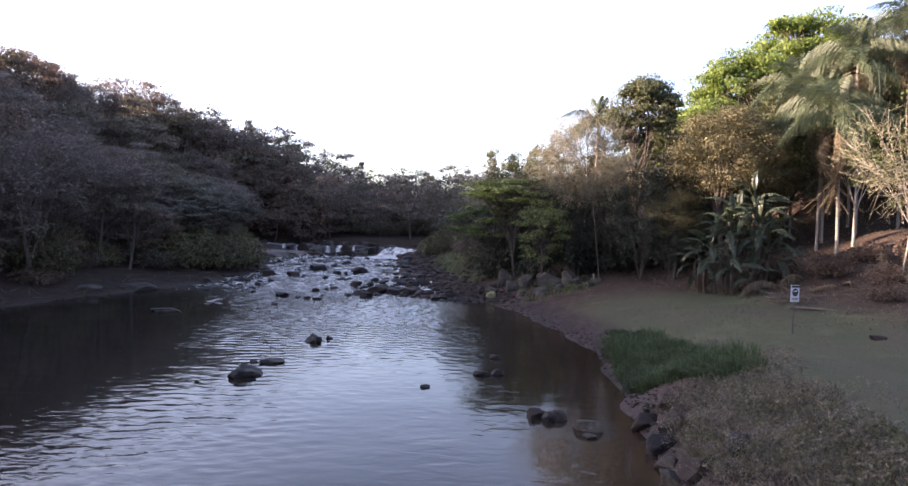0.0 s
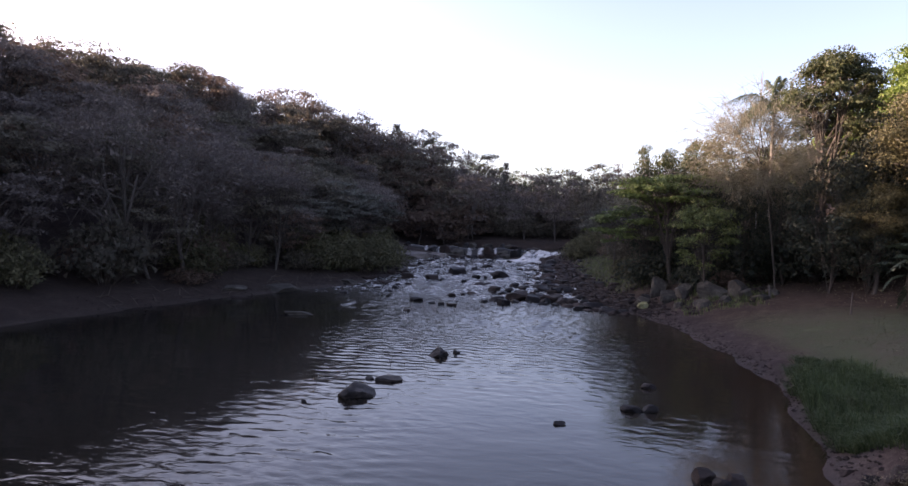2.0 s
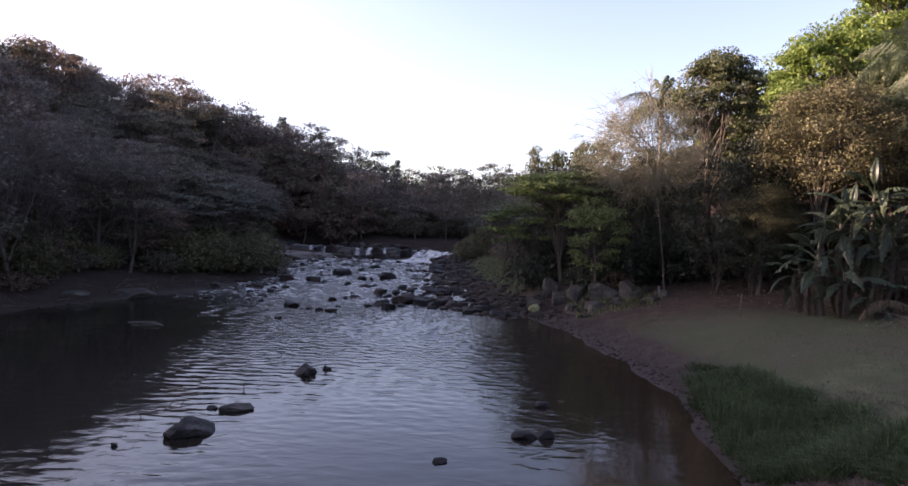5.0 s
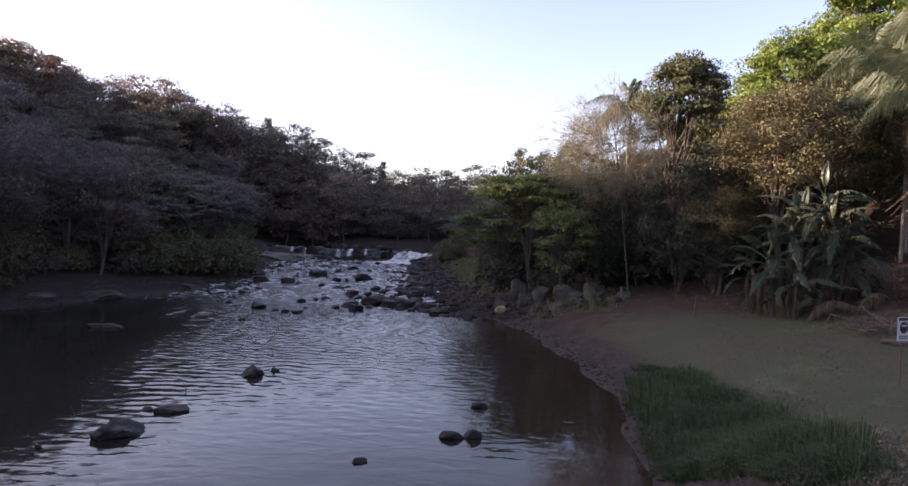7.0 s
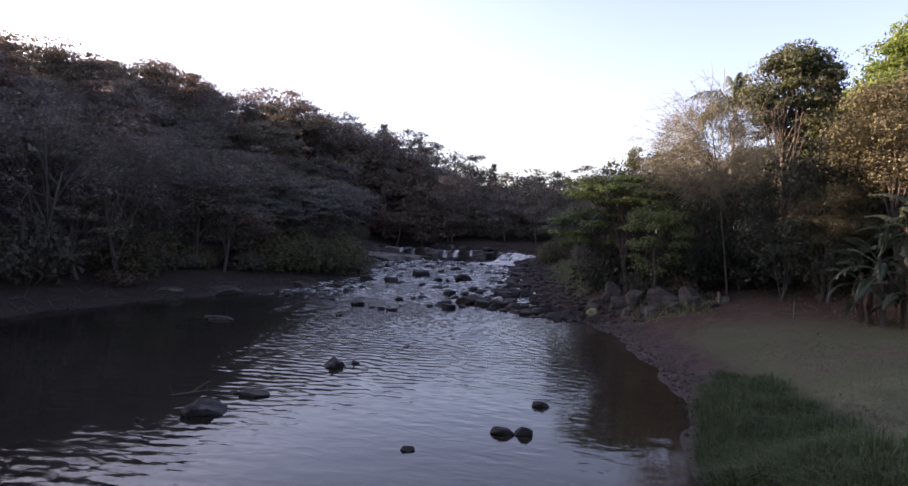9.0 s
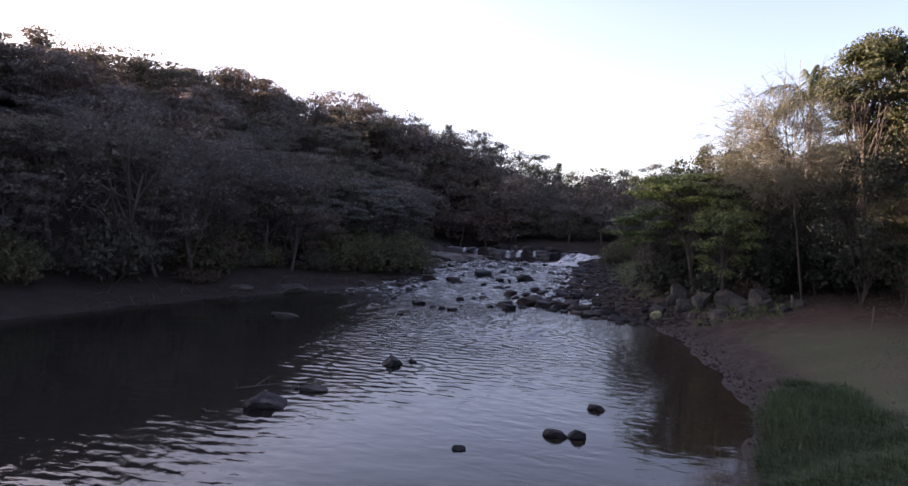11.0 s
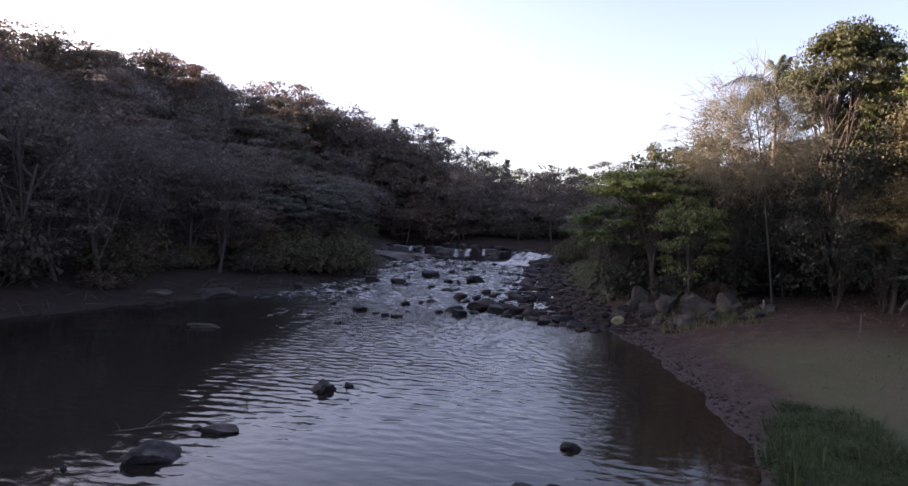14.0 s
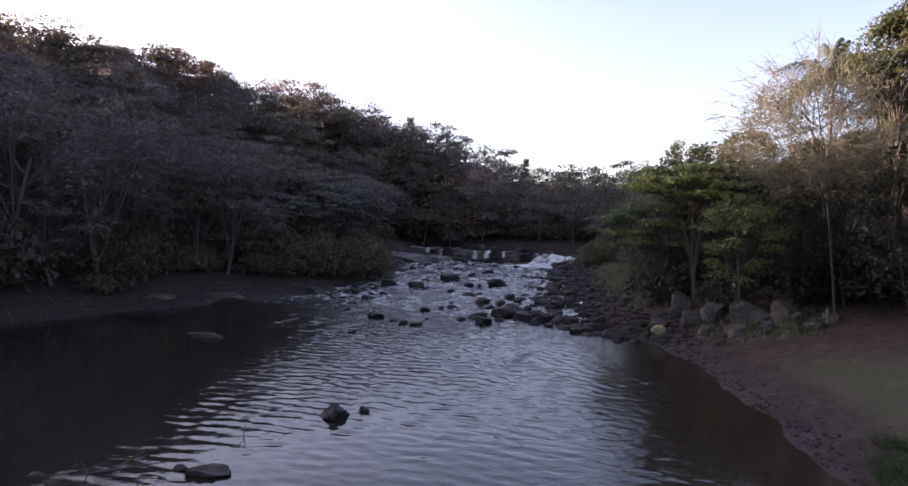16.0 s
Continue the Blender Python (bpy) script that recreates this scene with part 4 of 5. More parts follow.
for x in np.arange(-30, 26, 2.4):
    dull_bush.place(at(x, 83 + rng.uniform(0, 3), rng.uniform(0, 360), rng.uniform(0.8, 1.3)))
for x, y, s in ((14.6, 31.2, 0.6), (15.6, 28.8, 0.7), (17.6, 29.6, 0.6), (16.4, 26.2, 0.55), (18.6, 27.4, 0.8), (15.3, 24.2, 0.45), (5.4, 38.8, 0.6)):
    dry_bush.place(at(x, y, rng.uniform(0, 360), s))
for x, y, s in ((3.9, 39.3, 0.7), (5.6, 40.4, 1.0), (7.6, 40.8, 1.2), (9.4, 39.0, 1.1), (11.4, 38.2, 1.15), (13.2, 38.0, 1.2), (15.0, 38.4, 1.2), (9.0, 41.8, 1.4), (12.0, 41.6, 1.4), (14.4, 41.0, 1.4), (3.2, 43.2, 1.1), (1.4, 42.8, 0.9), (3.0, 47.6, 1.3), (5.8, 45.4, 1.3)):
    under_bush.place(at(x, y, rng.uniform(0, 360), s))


# ---- palms
def frond_mesh(name, seed, length, droop, mat, width=0.55):
    """A feathery frond along +x from the origin, arching down."""
    rng = np.random.default_rng(seed)
    tube = Tubes()
    tip = (length * 0.86, 0, -length * droop)
    line = tube.add((0, 0, 0), (length * 0.55, 0, length * 0.42), tip, 0.035, 0.01, 12, 4)
    tips, faces, count = [np.concatenate(tube.verts)], list(tube.faces), tube.count
    s = np.linspace(0.1, 1, 46)
    for q in s:
        i = q * 12
        k = min(int(i), 11)
        p = line[k] + (line[k + 1] - line[k]) * (i - k)
        d = line[k + 1] - line[k]
        d /= np.linalg.norm(d)
        for side in (-1, 1):
            l = width * (0.35 + 1.1 * math.sin(math.pi * min(1, q * 0.93 + 0.07))) * rng.uniform(0.8, 1.15)
            mid = p + np.array((d[0] * 0.2, side * 0.34, d[2] * 0.2 + rng.uniform(-0.2, 0.1))) * l
            end = mid + np.array((d[0] * 0.1, side * 0.1, -0.8)) * l
            w = d * 0.021
            tips.append(np.array((p - w, p + w, mid + w, mid - w, end)))
            faces += [(count, count + 1, count + 2, count + 3), (count + 3, count + 2, count + 4)]
            count += 5
    return mesh_of(name, np.concatenate(tips), faces, mat)


FRONDS = [frond_mesh("frond long", 61, 3.1, 0.25, L_PALM, 0.7), frond_mesh("frond bent", 62, 2.9, 0.6, L_PALM, 0.75), frond_mesh("frond young", 63, 2.4, -0.35, L_PALM, 0.5)]
FROND_DEAD = frond_mesh("dead frond", 64, 2.8, 1.1, L_PALM_DEAD, 0.4)


FROND_FLAT = frond_mesh("fallen frond", 65, 2.0, 0.1, L_PALM_DEAD, 0.35)


def make_palm(height, seed, thick=0.13, live=15, dead=4, lean=(0, 0)):
    rng = np.random.default_rng(seed)
    root = thing("palm_tree", "slender feather palm with pale ringed trunk and drooping fronds", "palm tree", group="feather palms on the slope")
    wood = Tubes()
    head = np.array((lean[0], lean[1], height))
    wood.add((0, 0, -0.3), (0, 0, height * 0.5), head, thick, thick * 0.75, 14, 9)
    wood.add(head, head + (0, 0, 0.35), head + (0, 0, 0.8), thick * 0.8, thick * 0.4, 3, 8)
    part("trunk", wood.mesh("palm trunk", M_PALM_BARK), root)
    top = Matrix.Translation(head + (0, 0, 0.55))
    for i in range(live):
        lift = 62 - 85 * (i / live) + rng.uniform(-8, 8)
        me = FRONDS[2] if i < 3 else FRONDS[i % 2]
        part("frond", me, root, m=top @ pose(0, 0, 0, 0, 0, 137.5 * i + rng.uniform(-15, 15)) @ pose(0, 0, 0, 0, -lift, 0))
    for i in range(dead):
        part("dead_frond", FROND_DEAD, root, "withered hanging frond", m=top @ pose(0, 0, -0.4, 0, 0, 100 * i + rng.uniform(-30, 30)) @ pose(0, 0, 0, 0, 45 + rng.uniform(0, 15), 0))
    return root


for i, (x, y, top_z, thick, dead) in enumerate(((17.5, 31.9, 9.2, 0.14, 5), (17.4, 33.6, 9.8, 0.13, 3), (18.3, 34.9, 9.9, 0.15, 6), (19.6, 34.2, 12.6, 0.14, 2), (20.3, 36.2, 13.4, 0.13, 2), (18.6, 35.6, 10.6, 0.12, 3), (21.8, 34.4, 14.4, 0.13, 3), (24.3, 33.4, 14.6, 0.13, 2), (18.2, 38.2, 12.0, 0.13, 2), (23.6, 36.4, 15.4, 0.14, 2))):
    make_palm(top_z - gz(x, y), 70 + i, thick * 0.62, 17, dead + (4 if top_z < 10.7 else 2), (rng.uniform(-0.4, 0.4), 0)).matrix_basis = at(x, y, rng.uniform(0, 30))
make_palm(9.3, 85, 0.12, 13, 1).matrix_basis = at(7.9, 42.5, 0, 0.92)

# tree with pale stem at the edge of the palms
edge_tree = make_tree("tree", "slim olive tree with several pale stems beside the palms", 42, (M_BARK_PALE, L_OLIVE, M_TWIG_TAN), 0.055, 4.6, (2.0, 2.0, 2.0), 2.2, (10, 6, 4), (48, 0.11, 0.065, 0.6), whips=3, stems=2)
edge_tree.matrix_basis = at(16.7, 26.0)
slope_tree = make_tree("tree", "slender yellow-green sapling among the palms", 43, (M_BARK_PALE, L_LIME), 0.08, 4.2, (1.2, 1.2, 1.2), 1.8, (6, 5, 0), (60, 0.13, 0.08, 0.4))
slope_tree.matrix_basis = at(18.4, 32.2)


# ---- banana clump
def blade_mesh(name, seed, length, width, droop, mat, torn=0.2):
    """A banana leaf along +x: stalk, folded blade with ragged edges."""
    rng = np.random.default_rng(seed)
    tube = Tubes()
    end = (length * 0.9, 0, -droop * length)
    line = tube.add((0, 0, 0), (length * 0.5, 0, length * 0.28), end, 0.035, 0.008, 14, 5)
    verts, faces, count = [np.concatenate(tube.verts)], list(tube.faces), tube.count
    for side in (-1, 1):
        for k in range(3, 14):
            p, q = line[k], line[k + 1]
            prof = [width * max(0.05, math.sin(math.pi * min(1, ((kk - 2.6) / 11.6)) ** 0.8)) for kk in (k, k + 1)]
            sag = rng.uniform(0.05, 0.35) + torn * rng.uniform(0, 0.6)
            gap = 0.02 + torn * rng.uniform(0, 0.12)
            a = p + (q - p) * gap
            b = q - (q - p) * gap
            rows = [p, q, b + np.array((0, side * prof[1] * 0.55, prof[1] * 0.2)), a + np.array((0, side * prof[0] * 0.55, prof[0] * 0.2)), b + np.array((0.02, side * prof[1], prof[1] * (0.2 - sag))), a + np.array((0.02, side * prof[0], prof[0] * (0.2 - sag)))]
            verts.append(np.array(rows))
            faces += [(count, count + 1, count + 2, count + 3), (count + 3, count + 2, count + 4, count + 5)]
            count += 6
    return mesh_of(name, np.concatenate(verts), faces, mat)


BLADES = [blade_mesh("broad blade", 91, 2.1, 0.23, 0.05, L_BANANA, 1.0), blade_mesh("arched blade", 92, 2.2, 0.23, 0.22, L_BANANA, 1.2), blade_mesh("young blade", 93, 1.6, 0.2, -0.15, L_BANANA, 0.3), blade_mesh("tattered blade", 94, 2.0, 0.21, 0.42, L_BANANA, 1.5)]
BLADE_DEAD = blade_mesh("withered blade", 95, 1.4, 0.12, 1.1, L_BANANA_DEAD, 0.9)
banana = thing("banana_plant", "large clump of banana plants with torn blue-green leaves", "banana plant", at(12.3, 30.2))
for i, (x, y, h, n) in enumerate(((0.95, 0.0, 3.3, 11), (0.85, 0.55, 4.4, 7), (-0.35, 0.3, 3.3, 10), (-1.2, 0.1, 2.3, 10), (-0.55, -0.6, 1.6, 8), (0.25, -0.8, 1.0, 7), (-1.5, 0.8, 1.7, 7), (1.6, 0.5, 2.3, 8), (0.3, 0.9, 3.6, 8))):
    stem = Tubes()
    stem.add((x * 0.8, y * 0.8, -0.2), (x * 0.9, y * 0.9, h * 0.5), (x, y, h), 0.12 if h > 2 else 0.07, 0.06, 6, 9)
    part("stem", stem.mesh("banana stem", M_BARK), banana)
    for j in range(n + 3):
        g = j / (n - 1)
        lift = (76 if j == 0 else 54) - 64 * g ** 0.7 + rng.uniform(-8, 8)
        me = BLADES[2] if j == 0 else BLADES[(0, 1, 0, 3)[(i + j) % 4]]
        part("leaf", me, banana, m=pose(x, y, h - 0.06 * j, 0, 0, 137.5 * j + 50 * i + rng.uniform(-20, 20)) @ pose(0, 0, 0, 0, -lift, 0) @ pose(0, 0, 0, rng.uniform(-25, 25), 0, 0) @ Matrix.Scale(rng.uniform(0.8, 1.05) * (1.0 if h > 2 else 0.8), 4))
    for j in range(5):
        part("dead_leaf", BLADE_DEAD, banana, "withered brown hanging leaf", m=pose(x * 0.97, y * 0.97, h * (0.95 - 0.1 * j), 0, 0, 77 * j + 80 * i) @ pose(0, 0, 0, 0, 40, 0) @ Matrix.Scale(min(1.0, h / 2.2), 4))


# ---------------------------------------------------------------- rocks
def rock_mesh(name, seed, mat, level=3, planes=14, worn=1.0, blocky=False):
    """A boulder about one metre across: a round stone cut by random faces, with worn edges."""
    r = random.Random(seed)
    bm = bmesh.new()
    bmesh.ops.create_icosphere(bm, subdivisions=level, radius=1.0)
    cuts = [(Vector((r.gauss(0, 0.3), r.gauss(0, 0.3), 1)).normalized(), r.uniform(0.34, 0.44))]
    for _ in range(planes):
        n = Vector((r.gauss(0, 1), r.gauss(0, 1), r.gauss(0, 0.8))).normalized()
        cuts.append((n, r.uniform(0.3, 0.52)))
    if blocky:
        cuts = [(Vector((r.gauss(0, 0.3), r.gauss(0, 0.3), r.gauss(0, 0.25))) + Vector(axis), r.uniform(0.34, 0.46)) for axis in ((1, 0, 0), (-1, 0, 0), (0, 1, 0), (0, -1, 0), (0, 0, 1), (0, 0, -1))]
        cuts += [(Vector((r.gauss(0, 1), r.gauss(0, 1), r.gauss(0, 1))), r.uniform(0.44, 0.56)) for _ in range(planes)]
        cuts = [(n.normalized(), dist) for n, dist in cuts]
    for v in bm.verts:
        d = v.co.normalized()
        s = 0.66
        for n, dist in cuts:
            c = n.dot(d)
            if c > 0.05:
                s = min(s, dist / c)
        s *= 1 + worn * 0.14 * noise.noise(d * 1.9 + Vector((seed, 0, 0))) + worn * 0.07 * noise.noise(d * 5 + Vector((0, seed, 0))) + 0.025 * noise.noise(d * 13)
        v.co = d * s
    for k in range(3):
        ext = max(abs(v.co[k]) for v in bm.verts)
        for v in bm.verts:
            v.co[k] *= 0.5 / ext
    me = bpy.data.meshes.new(name)
    bm.to_mesh(me)
    bm.free()
    me.materials.append(mat)
    me.polygons.foreach_set("use_smooth", [True] * len(me.polygons))
    me.set_sharp_from_angle(angle=radians(24 if worn < 1 else 38))
    return me


DARK = [rock_mesh("dark rock", 100 + i, M_ROCK_DARK, 3, 9, 0.65) for i in range(5)]
POOL = [rock_mesh("pool boulder", 150 + i, M_ROCK_POOL, 4, 13, 1.1) for i in range(3)]
BROWN = [rock_mesh("brown rock", 110 + i, M_ROCK_BROWN, 3, 9, 0.65) for i in range(4)]
PALE = [rock_mesh("pale boulder", 120 + i, M_ROCK_PALE, 4, 7, 0.35, blocky=True) for i in range(5)]
BANK = [rock_mesh("bank stone", 170 + i, (M_ROCK_BROWN, M_ROCK_DARK, M_ROCK_PALE)[i % 3], 4, 8, 0.4, blocky=True) for i in range(6)]
SLAB = [rock_mesh("rock shelf", 160 + i, M_SLAB, 4, 18) for i in range(2)]
LEDGE = [rock_mesh("ledge block", 180 + i, (M_ROCK_BROWN, M_ROCK_PALE, M_ROCK_DARK)[i], 4, 6, 0.3, blocky=True) for i in range(3)]
CRAG = [rock_mesh("craggy rock", 190 + i, (M_ROCK_DARK, M_ROCK_BROWN)[i % 2], 4, 7, 0.45, blocky=True) for i in range(4)]
MOSS = rock_mesh("mossy boulder", 131, M_ROCK_MOSS)
SMALL = [rock_mesh("small stone", 140 + i, (M_ROCK_DARK, M_ROCK_BROWN)[i % 2], 2, 9) for i in range(6)]


def rock(me, x, y, width, height, z, turn, label, group, depth=1.0, tip=0.0):
    """A rock whose top stands height above z, bedded in to two fifths of its body."""
    ob = thing("rock", label, "rock", group=group, data=me)
    ob.matrix_basis = pose(x, y, z + height * 0.18, tip, tip * 0.5, turn) @ Matrix.Diagonal((width, width * depth, height * 1.64, 1))
    return ob


WET = "dark wet boulder standing in the calm pool"
for x, y, w, h, d, turn, me in ((-5.65, 17.95, 1.02, 0.44, 0.8, 20, POOL[0]), (-5.5, 19.6, 0.9, 0.16, 0.6, 15, POOL[1]), (-5.95, 19.6, 0.3, 0.1, 0.8, 10, DARK[3]), (-5.15, 23.3, 0.75, 0.4, 0.8, 60, POOL[0]), (-4.75, 23.9, 0.3, 0.15, 0.8, 0, DARK[4]), (-0.59, 17.5, 0.36, 0.1, 0.7, 40, DARK[3]), (0.92, 19.2, 0.62, 0.14, 0.65, 10, DARK[0]), (1.27, 19.3, 0.5, 0.21, 0.9, 60, DARK[4]), (1.35, 21.6, 0.5, 0.14, 0.6, 15, DARK[0]), (-6.55, 17.0, 0.16, 0.08, 0.8, 0, DARK[2]), (2.1, 15.3, 0.5, 0.22, 0.8, 30, BANK[0]), (2.62, 15.2, 0.48, 0.24, 0.8, 80, BANK[3]), (2.38, 15.0, 0.34, 0.18, 0.8, 10, BANK[1]), (3.14, 14.5, 0.64, 0.24, 0.7, 0, BANK[2]), (3.1, 14.0, 0.35, 0.05, 0.8, 120, BANK[5])):
    rock(me, x, y, w, h, 0.0, turn, WET, "rocks in the pool", d)
rock(PALE[3], -13.6, 29.3, 1.5, 0.16, 0.0, 5, "flat pale rock just above the water", "rocks in the pool", 0.5)

RIFFLE = [(-8.72, 50.89, 1.45), (-12.71, 52.15, 1.3), (-13.56, 48.25, 0.99), (-11.4, 57.73, 1.03), (-10.65, 36.51, 0.81), (-9.34, 45.93, 0.82), (-8.81, 46.77, 0.62), (-7.78, 43.59, 1.05), (-9.18, 41.11, 0.47), (-8.74, 41.63, 0.55), (-5.75, 40.17, 1.53), (-4.48, 40.67, 1.08), (-3.55, 40.57, 1.19), (-6.65, 38.88, 0.93), (-5.97, 37.48, 0.76)]
RIFFLE += [(-8.27, 35.53, 0.57), (-9.48, 36.03, 0.38), (-8.86, 35.68, 0.38), (-14.06, 58.45, 0.94), (-6.06, 55.99, 1.35), (-2.38, 39.98, 0.82), (0.47, 37.19, 0.76), (-15.33, 48.11, 1.28), (-15.24, 43.75, 0.78), (-7.17, 38.06, 0.51), (-13.74, 44.18, 0.47), (-13.6, 40.28, 0.32), (-12.77, 38.02, 0.34), (-9.71, 32.69, 0.43)]
for i, (x, y, w) in enumerate(RIFFLE):
    me = (DARK + CRAG + BROWN)[(i * 5) % 13]
    rock(me, x, y + 0.25 * w, w * 1.1, w * rng.uniform(0.26, 0.42), float(water_level(x, y)), 37 * i, "dark water-worn rock in the foaming riffle", "rocks in the riffle", rng.uniform(0.7, 1.0))
# the crowded bar of rocks and the stony edge of the rapids
for x, y in scatter(rng, -7.5, 2.5, 37.5, 66, 0.62, lambda x, y: -3.4 * (1 - soft(45, 52, y)) - 0.6 < x - shore_right(y) < 2.6, 1400)[:135]:
    d = x - shore_right(y)
    w = (0.3 + 0.95 * rng.uniform() ** 2) * (1.2 if d < 0 else 0.75)
    z = max(float(water_level(x, y)), gz(x, y))
    i = int(rng.integers(0, 15))
    rock((CRAG + DARK + BROWN + SMALL)[i], x, y, w, w * rng.uniform(0.2, 0.38), z, rng.uniform(0, 360), "dark angular rock in the stony bar beside the rapids", "rocks along the rapids", rng.uniform(0.7, 1.0))
for x, y in scatter(rng, -24, -5, 42, 69, 1.5, lambda x, y: x > shore_left(y) - 0.8 and x < shore_right(y), 160)[:48]:
    edge = x - shore_left(y) < 2.2
    if not edge and rng.uniform() < 0.45:
        continue
    w = rng.uniform(0.25, 0.8)
    rock((DARK + SMALL)[int(rng.integers(0, 11))], x, y, w, w * rng.uniform(0.25, 0.4), max(float(water_level(x, y)), gz(x, y)), rng.uniform(0, 360), "dark stone awash in the rapids", "rocks along the rapids", rng.uniform(0.7, 1.0))
for x, y, w, h in ((-19.2, 37.2, 3.4, 0.3), (-20.6, 34.4, 1.8, 0.2), (-17.6, 43.2, 1.5, 0.25), (-17.3, 45.6, 1.0, 0.3), (-17.1, 47.4, 1.3, 0.35), (-17.2, 49.6, 1.1, 0.35), (-16.6, 51.4, 1.2, 0.35), (-19.2, 33.0, 0.9, 0.15)):
    rock((PALE[2] if w > 1.4 else BROWN[int(y) % 4]), x, y, w, h, max(gz(x, y), 0), 12 * y, "low brown shore rock at the edge of the dark bank", "rocks along the wooded bank", 0.5)
for x, y in scatter(rng, -20, -3, 37, 64, 1.6, lambda x, y: shore_left(y) + 1.5 < x < shore_right(y) - 1.5, 400)[:30]:
    w = 0.22 + 0.6 * rng.uniform() ** 2
    rock((DARK + BROWN)[int(rng.integers(0, 9))], x, y, w, w * rng.uniform(0.22, 0.42), float(water_level(x, y)), rng.uniform(0, 360), "small dark stone breaking the riffle", "rocks in the riffle", rng.uniform(0.7, 1.0))
# the rock ledge of the cascade
for i, (x, w, h) in enumerate(((-23.4, 1.3, 1.15), (-22.2, 1.2, 1.1), (-20.45, 0.9, 1.1), (-18.9, 1.4, 1.2), (-17.5, 1.7, 1.15), (-15.6, 0.55, 1.05), (-14.1, 1.1, 1.2), (-12.6, 1.5, 1.3), (-11.2, 1.3, 1.25))):
    rock(LEDGE[i % 3], x, 70.4 + 0.2 * math.sin(3 * i), w * 1.1, h, 0.8, 9 * math.sin(5 * i), "broad brown block forming the lip of the cascade", "rocks of the cascade", 0.75)
for i, (x, y, w, h) in enumerate(((-18.2, 69.3, 2.2, 0.42), (-15.9, 69.0, 1.8, 0.3), (-13.6, 69.2, 1.7, 0.55), (-12.0, 68.9, 1.4, 0.8), (-20.3, 69.2, 1.5, 0.4), (-16.9, 68.2, 2.4, 0.28))):
    rock(LEDGE[(i + 1) % 3], x, y, w, h, 0.8, 12 * math.sin(7 * i), "low dark rock step at the foot of the cascade", "rocks of the cascade", 0.55)
for x, y, w, h, d in ((-20.9, 65.2, 6.2, 0.75, 0.62), (-18.9, 67.6, 3.0, 0.55, 0.5), (-23.6, 66.0, 3.8, 0.8, 0.6)):
    rock(SLAB[int(abs(x)) % 2], x, y, w, h, 0.75, 8, "wide pale rock shelf beside the cascade", "rocks of the cascade", d)
for i in range(16):
    x, y = rng.uniform(-22, -9), rng.uniform(67.5, 69.6)
    rock((DARK + BROWN)[i % 9], x, y, rng.uniform(0.6, 1.3), rng.uniform(0.2, 0.5), 0.8, rng.uniform(0, 360), "dark block below the cascade", "rocks of the cascade", 0.8)
for i in range(17):
    x, y = rng.uniform(-26, 0), rng.uniform(71, 78)
    rock((DARK + BROWN + PALE)[i % 14], x, y, rng.uniform(0.7, 1.8), rng.uniform(0.2, 0.6), 1.75, rng.uniform(0, 360), "weathered rock in the upper river", "rocks of the cascade", 0.7)
# boulders under the trees
for i, (x, y, w, h) in enumerate(((4.62, 37.7, 1.9, 0.75), (5.76, 37.4, 1.2, 0.7), (2.2, 40.6, 1.1, 0.8), (1.3, 38.6, 0.95, 0.5), (2.6, 38.4, 1.0, 0.55), (3.3, 38.4, 1.1, 0.7), (4.0, 36.4, 0.9, 0.4), (4.95, 36.1, 0.8, 0.4), (5.95, 36.6, 0.85, 0.5), (3.6, 39.6, 1.2, 0.6), (6.5, 35.9, 0.9, 0.3), (2.0, 39.4, 0.7, 0.6), (3.0, 37.3, 0.6, 0.3), (5.2, 38.9, 1.0, 0.5), (7.2, 37.0, 0.7, 0.35))):
    rock(PALE[i % 5], x, y, w, h, gz(x, y) - 0.05, 50 * i, "pale angular boulder at the edge of the trees", "boulders below the trees", 0.75, tip=12 if i < 2 else 4)
rock(MOSS, 1.35, 38.1, 0.85, 0.42, gz(1.35, 38.1), 10, "yellow-green lichened boulder by the water", "boulders below the trees", 0.8)
# stones of the near bank
for i, (x, y, w, h) in enumerate(((4.5, 14.75, 0.75, 0.3), (4.4, 13.4, 0.8, 0.42), (4.75, 13.9, 0.6, 0.4), (4.5, 11.3, 0.85, 0.35), (4.9, 10.8, 0.6, 0.3), (4.1, 11.6, 0.4, 0.25), (5.0, 14.9, 0.6, 0.25), (4.7, 15.5, 0.4, 0.2), (4.25, 12.4, 0.5, 0.25), (4.55, 16.1, 0.3, 0.12))):
    rock(BANK[i % 6], x, y, w * 1.05, h * 0.95, gz(x, y) - 0.03, 60 * i, "grey-brown bank stone half sunk in mud", "stones of the near bank", 0.75, tip=8)
rock(BROWN[1], 11.8, 19.0, 0.5, 0.16, gz(11.8, 19.0), 10, "low brown stone on the worn turf", "stones of the near bank", 0.5)
